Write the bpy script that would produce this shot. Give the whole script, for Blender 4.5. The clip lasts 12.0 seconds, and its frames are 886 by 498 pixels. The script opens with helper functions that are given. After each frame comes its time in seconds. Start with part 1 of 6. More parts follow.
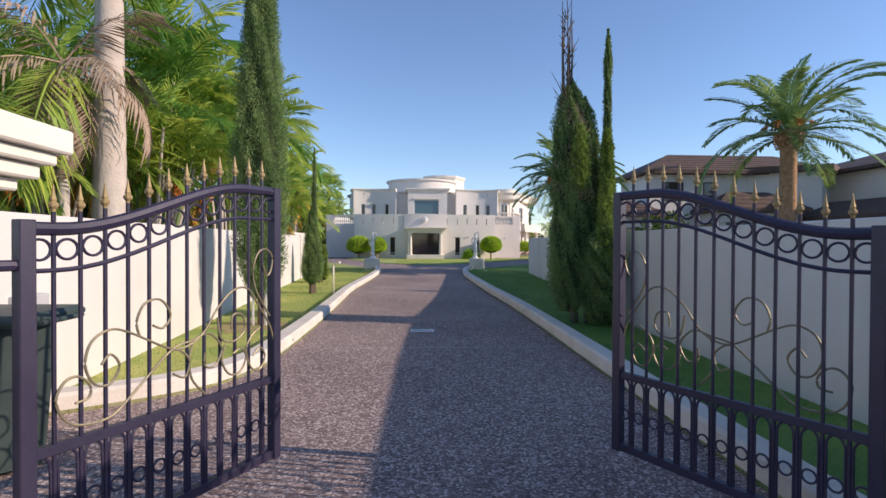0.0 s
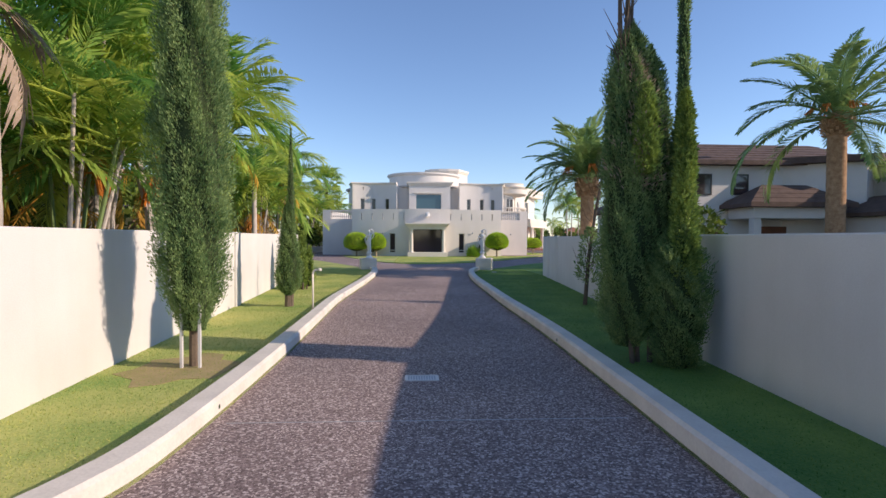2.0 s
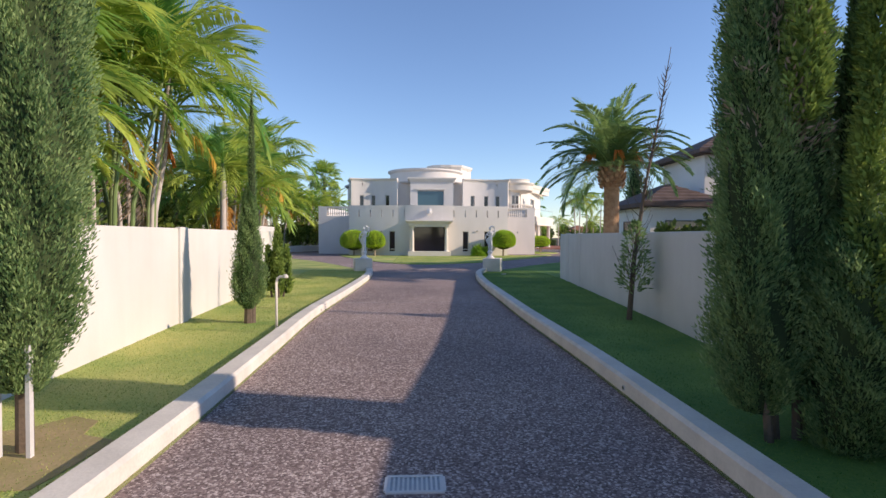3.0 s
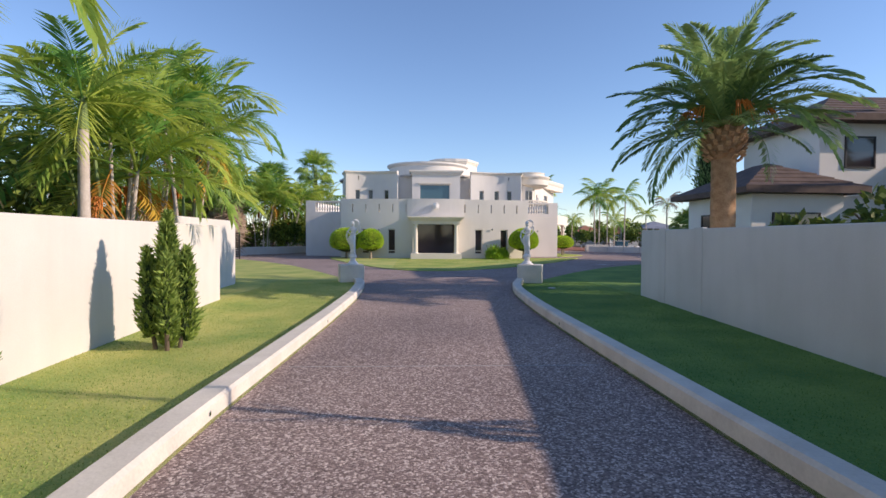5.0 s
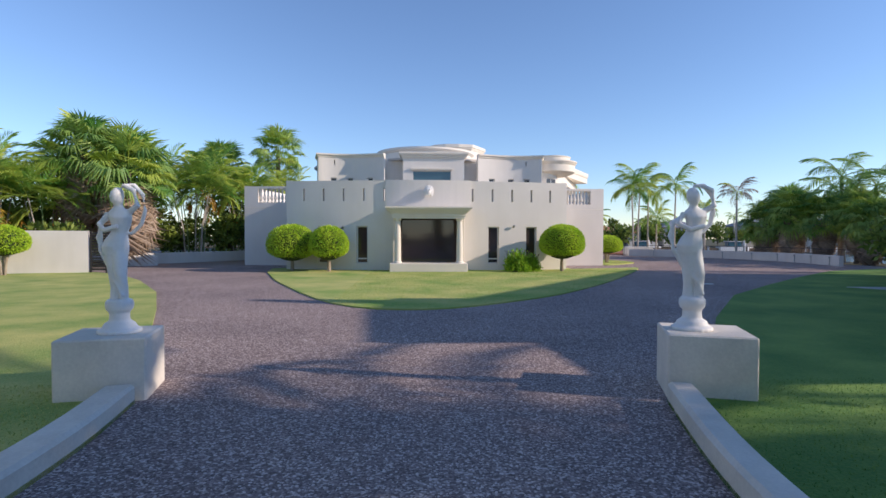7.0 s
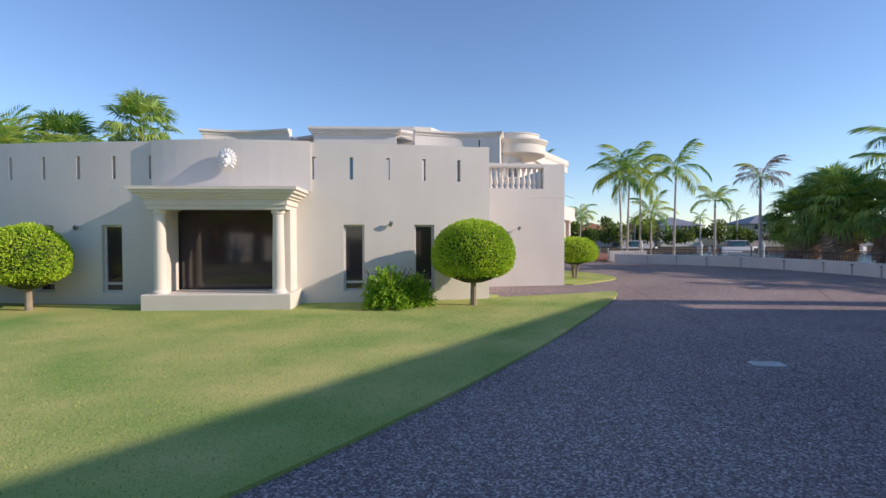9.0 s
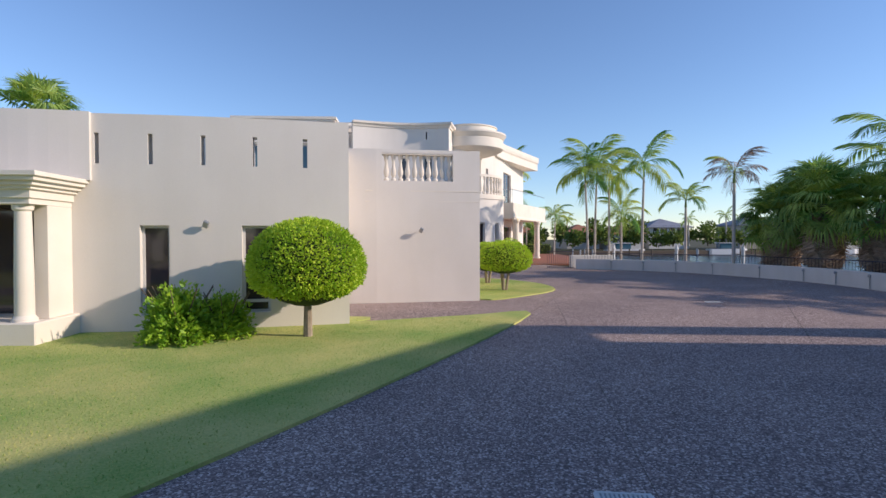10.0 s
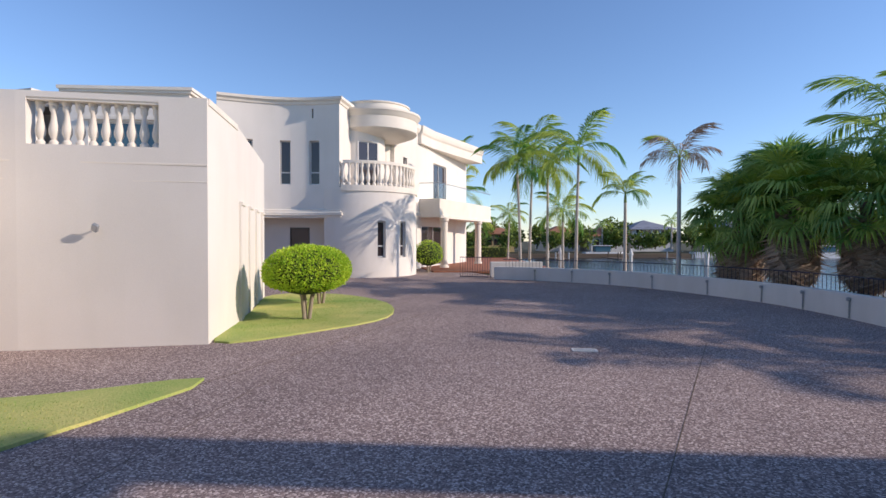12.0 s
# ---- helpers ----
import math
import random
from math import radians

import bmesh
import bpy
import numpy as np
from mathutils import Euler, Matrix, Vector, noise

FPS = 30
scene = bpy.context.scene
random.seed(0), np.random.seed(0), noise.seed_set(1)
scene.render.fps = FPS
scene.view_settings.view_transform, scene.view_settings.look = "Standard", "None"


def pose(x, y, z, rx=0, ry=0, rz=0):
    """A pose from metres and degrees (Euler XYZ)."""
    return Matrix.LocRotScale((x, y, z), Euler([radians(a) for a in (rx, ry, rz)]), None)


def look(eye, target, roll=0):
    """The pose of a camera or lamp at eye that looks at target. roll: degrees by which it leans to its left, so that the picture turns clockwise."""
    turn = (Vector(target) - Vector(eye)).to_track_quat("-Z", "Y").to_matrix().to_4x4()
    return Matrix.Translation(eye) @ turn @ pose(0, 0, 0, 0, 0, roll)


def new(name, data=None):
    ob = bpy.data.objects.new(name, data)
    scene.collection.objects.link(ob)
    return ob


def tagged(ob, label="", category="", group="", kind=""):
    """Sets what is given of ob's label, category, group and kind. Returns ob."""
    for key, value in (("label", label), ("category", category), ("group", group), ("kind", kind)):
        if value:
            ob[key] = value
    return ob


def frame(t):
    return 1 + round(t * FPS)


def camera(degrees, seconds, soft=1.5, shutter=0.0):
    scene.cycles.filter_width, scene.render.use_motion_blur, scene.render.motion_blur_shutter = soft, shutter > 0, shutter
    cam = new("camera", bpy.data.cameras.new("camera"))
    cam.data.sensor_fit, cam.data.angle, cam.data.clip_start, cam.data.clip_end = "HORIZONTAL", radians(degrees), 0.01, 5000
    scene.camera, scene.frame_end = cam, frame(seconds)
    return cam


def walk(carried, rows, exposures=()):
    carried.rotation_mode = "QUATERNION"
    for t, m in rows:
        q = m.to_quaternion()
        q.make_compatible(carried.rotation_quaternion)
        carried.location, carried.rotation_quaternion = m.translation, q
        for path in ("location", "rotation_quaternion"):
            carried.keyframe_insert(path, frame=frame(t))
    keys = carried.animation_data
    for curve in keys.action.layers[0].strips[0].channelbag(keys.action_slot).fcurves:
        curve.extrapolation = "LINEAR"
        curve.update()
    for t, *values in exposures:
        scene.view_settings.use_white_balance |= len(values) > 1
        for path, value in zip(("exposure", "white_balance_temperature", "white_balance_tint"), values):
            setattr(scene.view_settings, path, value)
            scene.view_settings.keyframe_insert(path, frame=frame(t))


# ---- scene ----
cam = camera(80.0, 12.0)
PATH = [
    (0.0, (-0.760, 2.904, 1.517), (-0.463, 7.895, 1.456), 0.28),
    (0.5, (-0.747, 3.398, 1.568), (-0.451, 8.389, 1.488), 0.25),
    (1.0, (-0.738, 4.056, 1.629), (-0.446, 9.046, 1.534), 0.27),
    (1.5, (-0.721, 4.821, 1.673), (-0.435, 9.812, 1.567), 0.30),
    (2.0, (-0.673, 5.694, 1.681), (-0.396, 10.685, 1.571), 0.31),
    (2.5, (-0.645, 6.865, 1.665), (-0.378, 11.857, 1.546), 0.29),
    (3.0, (-0.570, 8.502, 1.644), (-0.314, 13.494, 1.520), 0.29),
    (5.0, (-0.876, 15.237, 1.548), (-0.615, 20.228, 1.429), 0.38),
    (5.5, (-0.802, 18.111, 1.538), (-0.546, 23.104, 1.426), 0.37),
    (6.0, (-0.685, 21.291, 1.533), (-0.437, 26.284, 1.419), 0.34),
    (6.5, (-0.456, 24.352, 1.545), (-0.217, 29.345, 1.430), 0.29),
    (8.5, (3.431, 35.999, 1.682), (3.663, 40.992, 1.554), -0.07),
    (9.0, (5.096, 38.058, 1.719), (5.351, 43.050, 1.601), -0.13),
    (9.5, (6.720, 39.774, 1.752), (6.992, 44.766, 1.644), -0.15),
    (10.0, (8.351, 41.430, 1.772), (8.648, 46.420, 1.671), -0.15),
    (10.5, (9.739, 42.836, 1.785), (10.052, 47.825, 1.688), -0.11),
    (11.0, (11.099, 44.253, 1.793), (11.429, 49.241, 1.697), -0.06),
    (11.5, (12.387, 45.580, 1.802), (12.726, 50.568, 1.708), 0.01),
    (12.0, (13.690, 46.962, 1.814), (14.034, 51.949, 1.725), 0.09),
]
EXPOSURES = [(0.0, 0.30, 6950, 20), (5.5, 0.30, 6950, 20), (6.5, 0.28, 6650, 18), (8.5, 0.20, 6650, 18), (10.5, 0.16, 6650, 18), (12.0, 0.20, 6600, 18)]
walk(cam, [(t, look(eye, target, roll)) for t, eye, target, roll in PATH], EXPOSURES)

# ---- light ----
SUN_EL, SUN_AZ = radians(23), radians(13)
TO_SUN = Vector((math.cos(SUN_EL) * math.cos(SUN_AZ), -math.cos(SUN_EL) * math.sin(SUN_AZ), math.sin(SUN_EL)))
world = bpy.data.worlds.new("sky")
scene.world = world
world.use_nodes = True
wn = world.node_tree
sky = wn.nodes.new("ShaderNodeTexSky")
sky.sky_type = "NISHITA"
sky.sun_disc = False
sky.sun_elevation = SUN_EL
sky.sun_rotation = math.atan2(TO_SUN.x, TO_SUN.y)
sky.air_density, sky.dust_density, sky.ozone_density = 1.0, 0.0, 5.0
wn.nodes["Background"].inputs[1].default_value = 0.16
wn.links.new(sky.outputs[0], wn.nodes["Background"].inputs[0])
sun = new("sun", bpy.data.lights.new("sun", "SUN"))
sun.data.energy, sun.data.angle, sun.data.color = 3.8, radians(0.6), (1.0, 0.89, 0.74)
sun.matrix_world = look(TO_SUN * 60, (0, 0, 0))


# ---- materials ----
def material(name, color, color2=None, rough=0.8, scale=6.0, detail=40.0, bump=0.15, metal=0.0, island=0.0, leaf=0.0, rand=0.0, spec=0.3, streak=0.0):
    """Noise-mixed paint or stone: broad stains at `scale`, fine grain at `detail`."""
    m = bpy.data.materials.new(name)
    m.use_nodes = True
    nt = m.node_tree
    b = nt.nodes["Principled BSDF"]
    b.inputs["Roughness"].default_value = rough
    b.inputs["Metallic"].default_value = metal
    b.inputs["Specular IOR Level"].default_value = spec
    color2 = color2 or tuple(c * 0.8 for c in color)
    tc = nt.nodes.new("ShaderNodeNewGeometry")
    n1 = nt.nodes.new("ShaderNodeTexNoise")
    n1.inputs["Scale"].default_value = scale
    n1.inputs["Detail"].default_value = 5
    n2 = nt.nodes.new("ShaderNodeTexNoise")
    n2.inputs["Scale"].default_value = detail
    n2.inputs["Detail"].default_value = 3
    nt.links.new(tc.outputs["Position"], n1.inputs["Vector"])
    nt.links.new(tc.outputs["Position"], n2.inputs["Vector"])
    add = nt.nodes.new("ShaderNodeMath")
    add.operation = "MULTIPLY_ADD"
    nt.links.new(n2.outputs["Fac"], add.inputs[0])
    add.inputs[1].default_value = 0.5
    nt.links.new(n1.outputs["Fac"], add.inputs[2])
    last = add.outputs[0]
    for amount, node, sock in ((island, "ShaderNodeNewGeometry", "Random Per Island"), (rand, "ShaderNodeObjectInfo", "Random")):
        if amount:
            g = nt.nodes.new(node)
            a = nt.nodes.new("ShaderNodeMath")
            a.operation = "MULTIPLY_ADD"
            nt.links.new(g.outputs[sock], a.inputs[0])
            a.inputs[1].default_value = amount
            s = nt.nodes.new("ShaderNodeMath")
            s.operation = "SUBTRACT"
            nt.links.new(last, s.inputs[0])
            s.inputs[1].default_value = amount / 2
            nt.links.new(s.outputs[0], a.inputs[2])
            last = a.outputs[0]
    r = nt.nodes.new("ShaderNodeValToRGB")
    r.color_ramp.elements[0].position, r.color_ramp.elements[1].position = 0.45, 1.05
    r.color_ramp.elements[0].color, r.color_ramp.elements[1].color = (*color2, 1), (*color, 1)
    nt.links.new(last, r.inputs[0])
    col = r.outputs[0]
    if streak:
        mp = nt.nodes.new("ShaderNodeVectorMath")
        mp.operation = "MULTIPLY"
        mp.inputs[1].default_value = (1.0, 1.0, 0.15)
        n3 = nt.nodes.new("ShaderNodeTexNoise")
        n3.inputs["Scale"].default_value = 2.2
        n3.inputs["Detail"].default_value = 6
        nt.links.new(tc.outputs["Position"], mp.inputs[0])
        nt.links.new(mp.outputs[0], n3.inputs["Vector"])
        r3 = nt.nodes.new("ShaderNodeValToRGB")
        r3.color_ramp.elements[0].position, r3.color_ramp.elements[1].position = 0.25, 0.6
        r3.color_ramp.elements[0].color, r3.color_ramp.elements[1].color = (1 - streak, 1 - streak, 1 - 1.25 * streak, 1), (1, 1, 1, 1)
        nt.links.new(n3.outputs["Fac"], r3.inputs[0])
        mm = nt.nodes.new("ShaderNodeMix")
        mm.data_type, mm.blend_type = "RGBA", "MULTIPLY"
        mm.inputs[0].default_value = 1.0
        nt.links.new(col, mm.inputs[6])
        nt.links.new(r3.outputs[0], mm.inputs[7])
        col = mm.outputs[2]
    nt.links.new(col, b.inputs["Base Color"])
    if bump:
        bp = nt.nodes.new("ShaderNodeBump")
        bp.inputs["Strength"].default_value = bump
        bp.inputs["Distance"].default_value = 0.01
        nt.links.new(n2.outputs["Fac"], bp.inputs["Height"])
        nt.links.new(bp.outputs[0], b.inputs["Normal"])
    if leaf:
        tr = nt.nodes.new("ShaderNodeBsdfTranslucent")
        nt.links.new(r.outputs[0], tr.inputs[0])
        mx = nt.nodes.new("ShaderNodeMixShader")
        mx.inputs[0].default_value = leaf
        nt.links.new(b.outputs[0], mx.inputs[1])
        nt.links.new(tr.outputs[0], mx.inputs[2])
        nt.links.new(mx.outputs[0], nt.nodes["Material Output"].inputs[0])
    return m


def aggregate(name):
    """Exposed-aggregate concrete: pale and dark pebbles in a purple-brown bed."""
    m = bpy.data.materials.new(name)
    m.use_nodes = True
    nt = m.node_tree
    b = nt.nodes["Principled BSDF"]
    b.inputs["Roughness"].default_value = 0.85
    b.inputs["Specular IOR Level"].default_value = 0.06
    g = nt.nodes.new("ShaderNodeNewGeometry")
    v = nt.nodes.new("ShaderNodeTexVoronoi")
    v.inputs["Scale"].default_value = 62
    v2 = nt.nodes.new("ShaderNodeTexVoronoi")
    v2.inputs["Scale"].default_value = 90
    n = nt.nodes.new("ShaderNodeTexNoise")
    n.inputs["Scale"].default_value = 0.35
    n.inputs["Detail"].default_value = 6
    for k in (v, v2, n):
        nt.links.new(g.outputs["Position"], k.inputs["Vector"])
    sep = nt.nodes.new("ShaderNodeSeparateColor")
    nt.links.new(v.outputs["Color"], sep.inputs[0])
    r = nt.nodes.new("ShaderNodeValToRGB")
    e = r.color_ramp.elements
    e[0].position, e[0].color = 0.0, (0.145, 0.112, 0.109, 1)
    e[1].position, e[1].color = 0.66, (0.325, 0.255, 0.242, 1)
    for pos, c in ((0.8, (0.45, 0.37, 0.345, 1)), (0.95, (0.66, 0.57, 0.535, 1))):
        x = e.new(pos)
        x.color = c
    nt.links.new(sep.outputs[0], r.inputs[0])
    r2 = nt.nodes.new("ShaderNodeValToRGB")
    r2.color_ramp.elements[0].position, r2.color_ramp.elements[1].position = 0.3, 0.7
    r2.color_ramp.elements[0].color, r2.color_ramp.elements[1].color = (0.82, 0.8, 0.8, 1), (1.15, 1.1, 1.05, 1)
    nt.links.new(n.outputs["Fac"], r2.inputs[0])
    mx = nt.nodes.new("ShaderNodeMix")
    mx.data_type, mx.blend_type = "RGBA", "MULTIPLY"
    mx.inputs[0].default_value = 1.0
    nt.links.new(r.outputs[0], mx.inputs[6])
    nt.links.new(r2.outputs[0], mx.inputs[7])
    nt.links.new(mx.outputs[2], b.inputs["Base Color"])
    bp = nt.nodes.new("ShaderNodeBump")
    bp.inputs["Strength"].default_value = 0.4
    bp.inputs["Distance"].default_value = 0.006
    bp.invert = True
    nt.links.new(v.outputs["Distance"], bp.inputs["Height"])
    nt.links.new(bp.outputs[0], b.inputs["Normal"])
    return m


def glass(name, tint, rough=0.03):
    m = bpy.data.materials.new(name)
    m.use_nodes = True
    b = m.node_tree.nodes["Principled BSDF"]
    b.inputs["Base Color"].default_value = (*tint, 1)
    b.inputs["Roughness"].default_value = rough
    b.inputs["Specular IOR Level"].default_value = 0.8
    return m


def clear_glass(name):
    m = bpy.data.materials.new(name)
    m.use_nodes = True
    b = m.node_tree.nodes["Principled BSDF"]
    b.inputs["Base Color"].default_value = (0.9, 0.96, 0.97, 1)
    b.inputs["Roughness"].default_value = 0.02
    b.inputs["Transmission Weight"].default_value = 1.0
    b.inputs["IOR"].default_value = 1.3
    return m


RENDER = material("painted_render", (0.78, 0.73, 0.67), (0.69, 0.645, 0.59), 0.85, 0.5, 60, 0.12, streak=0.035)
TRIM = material("painted_trim", (0.80, 0.74, 0.65), (0.72, 0.65, 0.56), 0.7, 1.2, 60, 0.08)
KERB = material("painted_kerb", (0.78, 0.72, 0.63), (0.6, 0.55, 0.48), 0.8, 2.5, 35, 0.3)
WALLW = material("boundary_render", (0.72, 0.685, 0.645), (0.63, 0.595, 0.555), 0.85, 0.8, 70, 0.2, streak=0.06)
DRIVE = aggregate("exposed_aggregate")
LAWN = material("lawn", (0.58, 0.54, 0.18), (0.15, 0.29, 0.06), 0.9, 0.8, 45, 1.4)
# Greener turf of the east strip, darkened again for the shade on it.
SHADELAWN = material("shaded_green_lawn", (0.22, 0.34, 0.075), (0.05, 0.17, 0.035), 0.9, 0.8, 45, 1.4)
FRONTL = material("front_lawn", (0.62, 0.56, 0.20), (0.15, 0.33, 0.055), 0.9, 0.6, 45, 1.4)
SOIL = material("soil", (0.10, 0.085, 0.05), (0.05, 0.06, 0.025), 0.95, 0.3, 20, 0.5)
EARTH = material("bare_earth", (0.42, 0.31, 0.17), (0.26, 0.24, 0.09), 0.95, 3, 30, 0.6)
IRON = material("black_iron", (0.04, 0.033, 0.065), (0.022, 0.018, 0.04), 0.4, 4, 60, 0.05, spec=0.5)
GOLD = material("gilt", (0.46, 0.34, 0.16), (0.26, 0.19, 0.10), 0.55, 14, 60, 0.15, metal=0.25)
SCROLL = material("aged_gilt_scroll", (0.34, 0.29, 0.18), (0.17, 0.14, 0.10), 0.45, 8, 60, 0.1, metal=0.4)
MARBLE = material("white_statuary", (0.83, 0.81, 0.78), (0.74, 0.72, 0.69), 0.55, 6, 40, 0.1)
DARKGL = glass("tinted_glass", (0.045, 0.034, 0.038), 0.06)
BLUEGL = glass("blue_reflecting_glass", (0.05, 0.12, 0.16))
CLEAR = clear_glass("clear_glass")
ALU = material("white_aluminium", (0.7, 0.68, 0.66), None, 0.4, 3, 30, 0.0)
DARKALU = material("dark_aluminium", (0.05, 0.045, 0.045), None, 0.4, 3, 30, 0.0)
STEEL = material("galvanised_steel", (0.42, 0.44, 0.46), (0.3, 0.32, 0.34), 0.4, 10, 60, 0.1, metal=0.7)
ROOFT = material("brown_roof_tile", (0.17, 0.115, 0.095), (0.09, 0.062, 0.055), 0.8, 3, 40, 0.3)
TERRA = material("terracotta_tile", (0.42, 0.19, 0.11), (0.28, 0.13, 0.08), 0.8, 3, 40, 0.3)
OCHRE = material("ochre_render", (0.62, 0.46, 0.24), (0.52, 0.38, 0.2), 0.85, 1, 40, 0.1)
VILLAW = material("villa_render", (0.82, 0.79, 0.75), (0.74, 0.70, 0.66), 0.85, 1, 40, 0.1)
GREYR = material("grey_render", (0.55, 0.52, 0.48), (0.46, 0.43, 0.4), 0.85, 1, 40, 0.1)
TIMBER = material("red_brown_timber", (0.26, 0.10, 0.05), (0.16, 0.06, 0.03), 0.5, 3, 40, 0.2)
WATER = material("canal_water", (0.03, 0.045, 0.06), (0.02, 0.035, 0.05), 0.2, 0.2, 1.6, 1.0, spec=0.4)
TRUNK = material("palm_trunk", (0.60, 0.53, 0.47), (0.42, 0.36, 0.31), 0.9, 3, 25, 0.5)
BARK = material("bark", (0.19, 0.14, 0.10), (0.10, 0.075, 0.055), 0.95, 5, 30, 0.6)
PALEBARK = material("pale_bark", (0.42, 0.35, 0.27), (0.24, 0.19, 0.14), 0.95, 5, 30, 0.5)
CANTRUNK = material("date_palm_trunk", (0.50, 0.31, 0.18), (0.24, 0.13, 0.07), 0.95, 6, 30, 0.8)
STUB = material("cut_leaf_base", (0.62, 0.40, 0.24), (0.36, 0.19, 0.10), 0.9, 9, 40, 0.5, rand=0.5)
SHAFT = material("crownshaft", (0.20, 0.28, 0.10), (0.14, 0.2, 0.07), 0.5, 3, 30, 0.05)
FROND_A = material("cane_palm_leaf", (0.58, 0.66, 0.13), (0.15, 0.35, 0.075), 0.4, 0.9, 8, 0.0, rand=0.6, leaf=0.5)
FROND_D = material("dark_palm_leaf", (0.44, 0.58, 0.15), (0.15, 0.30, 0.08), 0.4, 0.9, 8, 0.0, rand=0.5, leaf=0.4)
FROND_C = material("date_palm_leaf", (0.38, 0.51, 0.18), (0.11, 0.22, 0.08), 0.35, 0.9, 8, 0.0, rand=0.45, leaf=0.3)
DRY = material("dry_frond", (0.52, 0.40, 0.30), (0.28, 0.19, 0.135), 0.9, 2, 20, 0.0, rand=0.4, leaf=0.2)
OLDF = material("yellowing_frond", (0.66, 0.42, 0.06), (0.50, 0.22, 0.04), 0.6, 2, 20, 0.0, rand=0.5, leaf=0.4)
ORANGE = material("orange_stalk", (0.62, 0.21, 0.03), (0.45, 0.13, 0.02), 0.6, 3, 20, 0.0)
CYP = material("cypress_foliage", (0.31, 0.42, 0.16), (0.10, 0.20, 0.07), 0.8, 1.5, 6, 0.0, island=0.5, leaf=0.3)
CYPL = material("pale_conifer_foliage", (0.34, 0.44, 0.10), (0.12, 0.20, 0.045), 0.8, 1.5, 6, 0.0, island=0.5, leaf=0.2)
# Dark fill for tree hearts and pipe ends; interior shade is in its colour.
SHADEFILL = material("inner_shade_fill", (0.05, 0.075, 0.025), (0.025, 0.04, 0.015), 0.95, 3, 20, 0.0)
TOPI = material("topiary_leaf", (0.62, 0.76, 0.07), (0.30, 0.52, 0.035), 0.5, 2, 9, 0.0, island=0.5, leaf=0.35)
SHRUB = material("shrub_leaf", (0.44, 0.64, 0.06), (0.14, 0.32, 0.03), 0.4, 2, 9, 0.0, island=0.5, leaf=0.3)
BROAD = material("broad_leaf", (0.26, 0.33, 0.06), (0.06, 0.11, 0.025), 0.6, 0.5, 5, 0.0, island=0.55, leaf=0.25)
FRONTB = material("front_grass_blade", (0.60, 0.57, 0.19), (0.16, 0.36, 0.055), 0.7, 0.6, 9, 0.0, island=0.6, leaf=0.3)
# East strip blades, their green darkened to match the shaded turf.
SHADEBLADE = material("shaded_green_blade", (0.24, 0.36, 0.08), (0.06, 0.19, 0.035), 0.7, 0.7, 9, 0.0, island=0.5, leaf=0.3)
GRASSB = material("grass_blade", (0.55, 0.54, 0.17), (0.16, 0.30, 0.06), 0.7, 0.7, 9, 0.0, island=0.5, leaf=0.3)
BIN = material("bin_plastic", (0.05, 0.075, 0.07), (0.035, 0.05, 0.05), 0.5, 4, 40, 0.05)
REDPAV = material("red_paving", (0.4, 0.15, 0.08), (0.28, 0.11, 0.06), 0.7, 2, 20, 0.2)
CONC = material("pale_concrete", (0.5, 0.5, 0.5), (0.4, 0.4, 0.4), 0.85, 2, 30, 0.2)


# ---- mesh tools ----
def obj(name, bm, mat, smooth=False):
    me = bpy.data.meshes.new(name)
    if isinstance(bm, bmesh.types.BMesh):
        bm.normal_update()
        bm.to_mesh(me)
        bm.free()
    else:
        me.from_pydata(bm[0], [], bm[1])
    me.materials.append(mat)
    if smooth:
        for p in me.polygons:
            p.use_smooth = True
        me.set_sharp_from_angle(angle=radians(32))
    return new(name, me)


def part(name, bm, mat, parent, label="", smooth=False):
    ob = obj(name, bm, mat, smooth)
    ob.parent = parent
    return tagged(ob, label) if label else ob


def place(name, me, parent, m):
    """A piece that shares the mesh me, under parent, at pose m."""
    ob = new(name, me)
    ob.parent = parent
    ob.matrix_basis = m
    return ob


def thing(name, label, category, loc=(0, 0, 0), group="", kind=""):
    ob = new(name)
    ob.location = loc
    return tagged(ob, label, category, group, kind)


def B():
    return bmesh.new()


def box(bm, lo, hi, bevel=0.0, m=None):
    lo, hi = Vector(lo), Vector(hi)
    r = bmesh.ops.create_cube(bm, size=1, matrix=Matrix.Translation((lo + hi) / 2) @ Matrix.Diagonal((*(hi - lo), 1)))
    if bevel:
        es = {e for v in r["verts"] for e in v.link_edges}
        r2 = bmesh.ops.bevel(bm, geom=list(es), offset=bevel, segments=1, affect="EDGES")
        vs = {v for f in r2["faces"] for v in f.verts} | {v for v in r["verts"] if v.is_valid}
    else:
        vs = r["verts"]
    if m is not None:
        bmesh.ops.transform(bm, matrix=m, verts=list(vs))
    return bm


def welded(bm):
    bmesh.ops.remove_doubles(bm, verts=bm.verts[:], dist=0.001)
    return bm


def prism(bm, pts, z0, z1):
    """A slab over the plan outline pts."""
    if sum(a[0] * b[1] - b[0] * a[1] for a, b in zip(pts, pts[1:] + pts[:1])) < 0:
        pts = pts[::-1]
    lo = [bm.verts.new((p[0], p[1], z0)) for p in pts]
    hi = [bm.verts.new((p[0], p[1], z1)) for p in pts]
    bm.faces.new(hi)
    bm.faces.new(lo[::-1])
    for i in range(len(pts)):
        j = (i + 1) % len(pts)
        bm.faces.new((lo[i], lo[j], hi[j], hi[i]))
    return bm


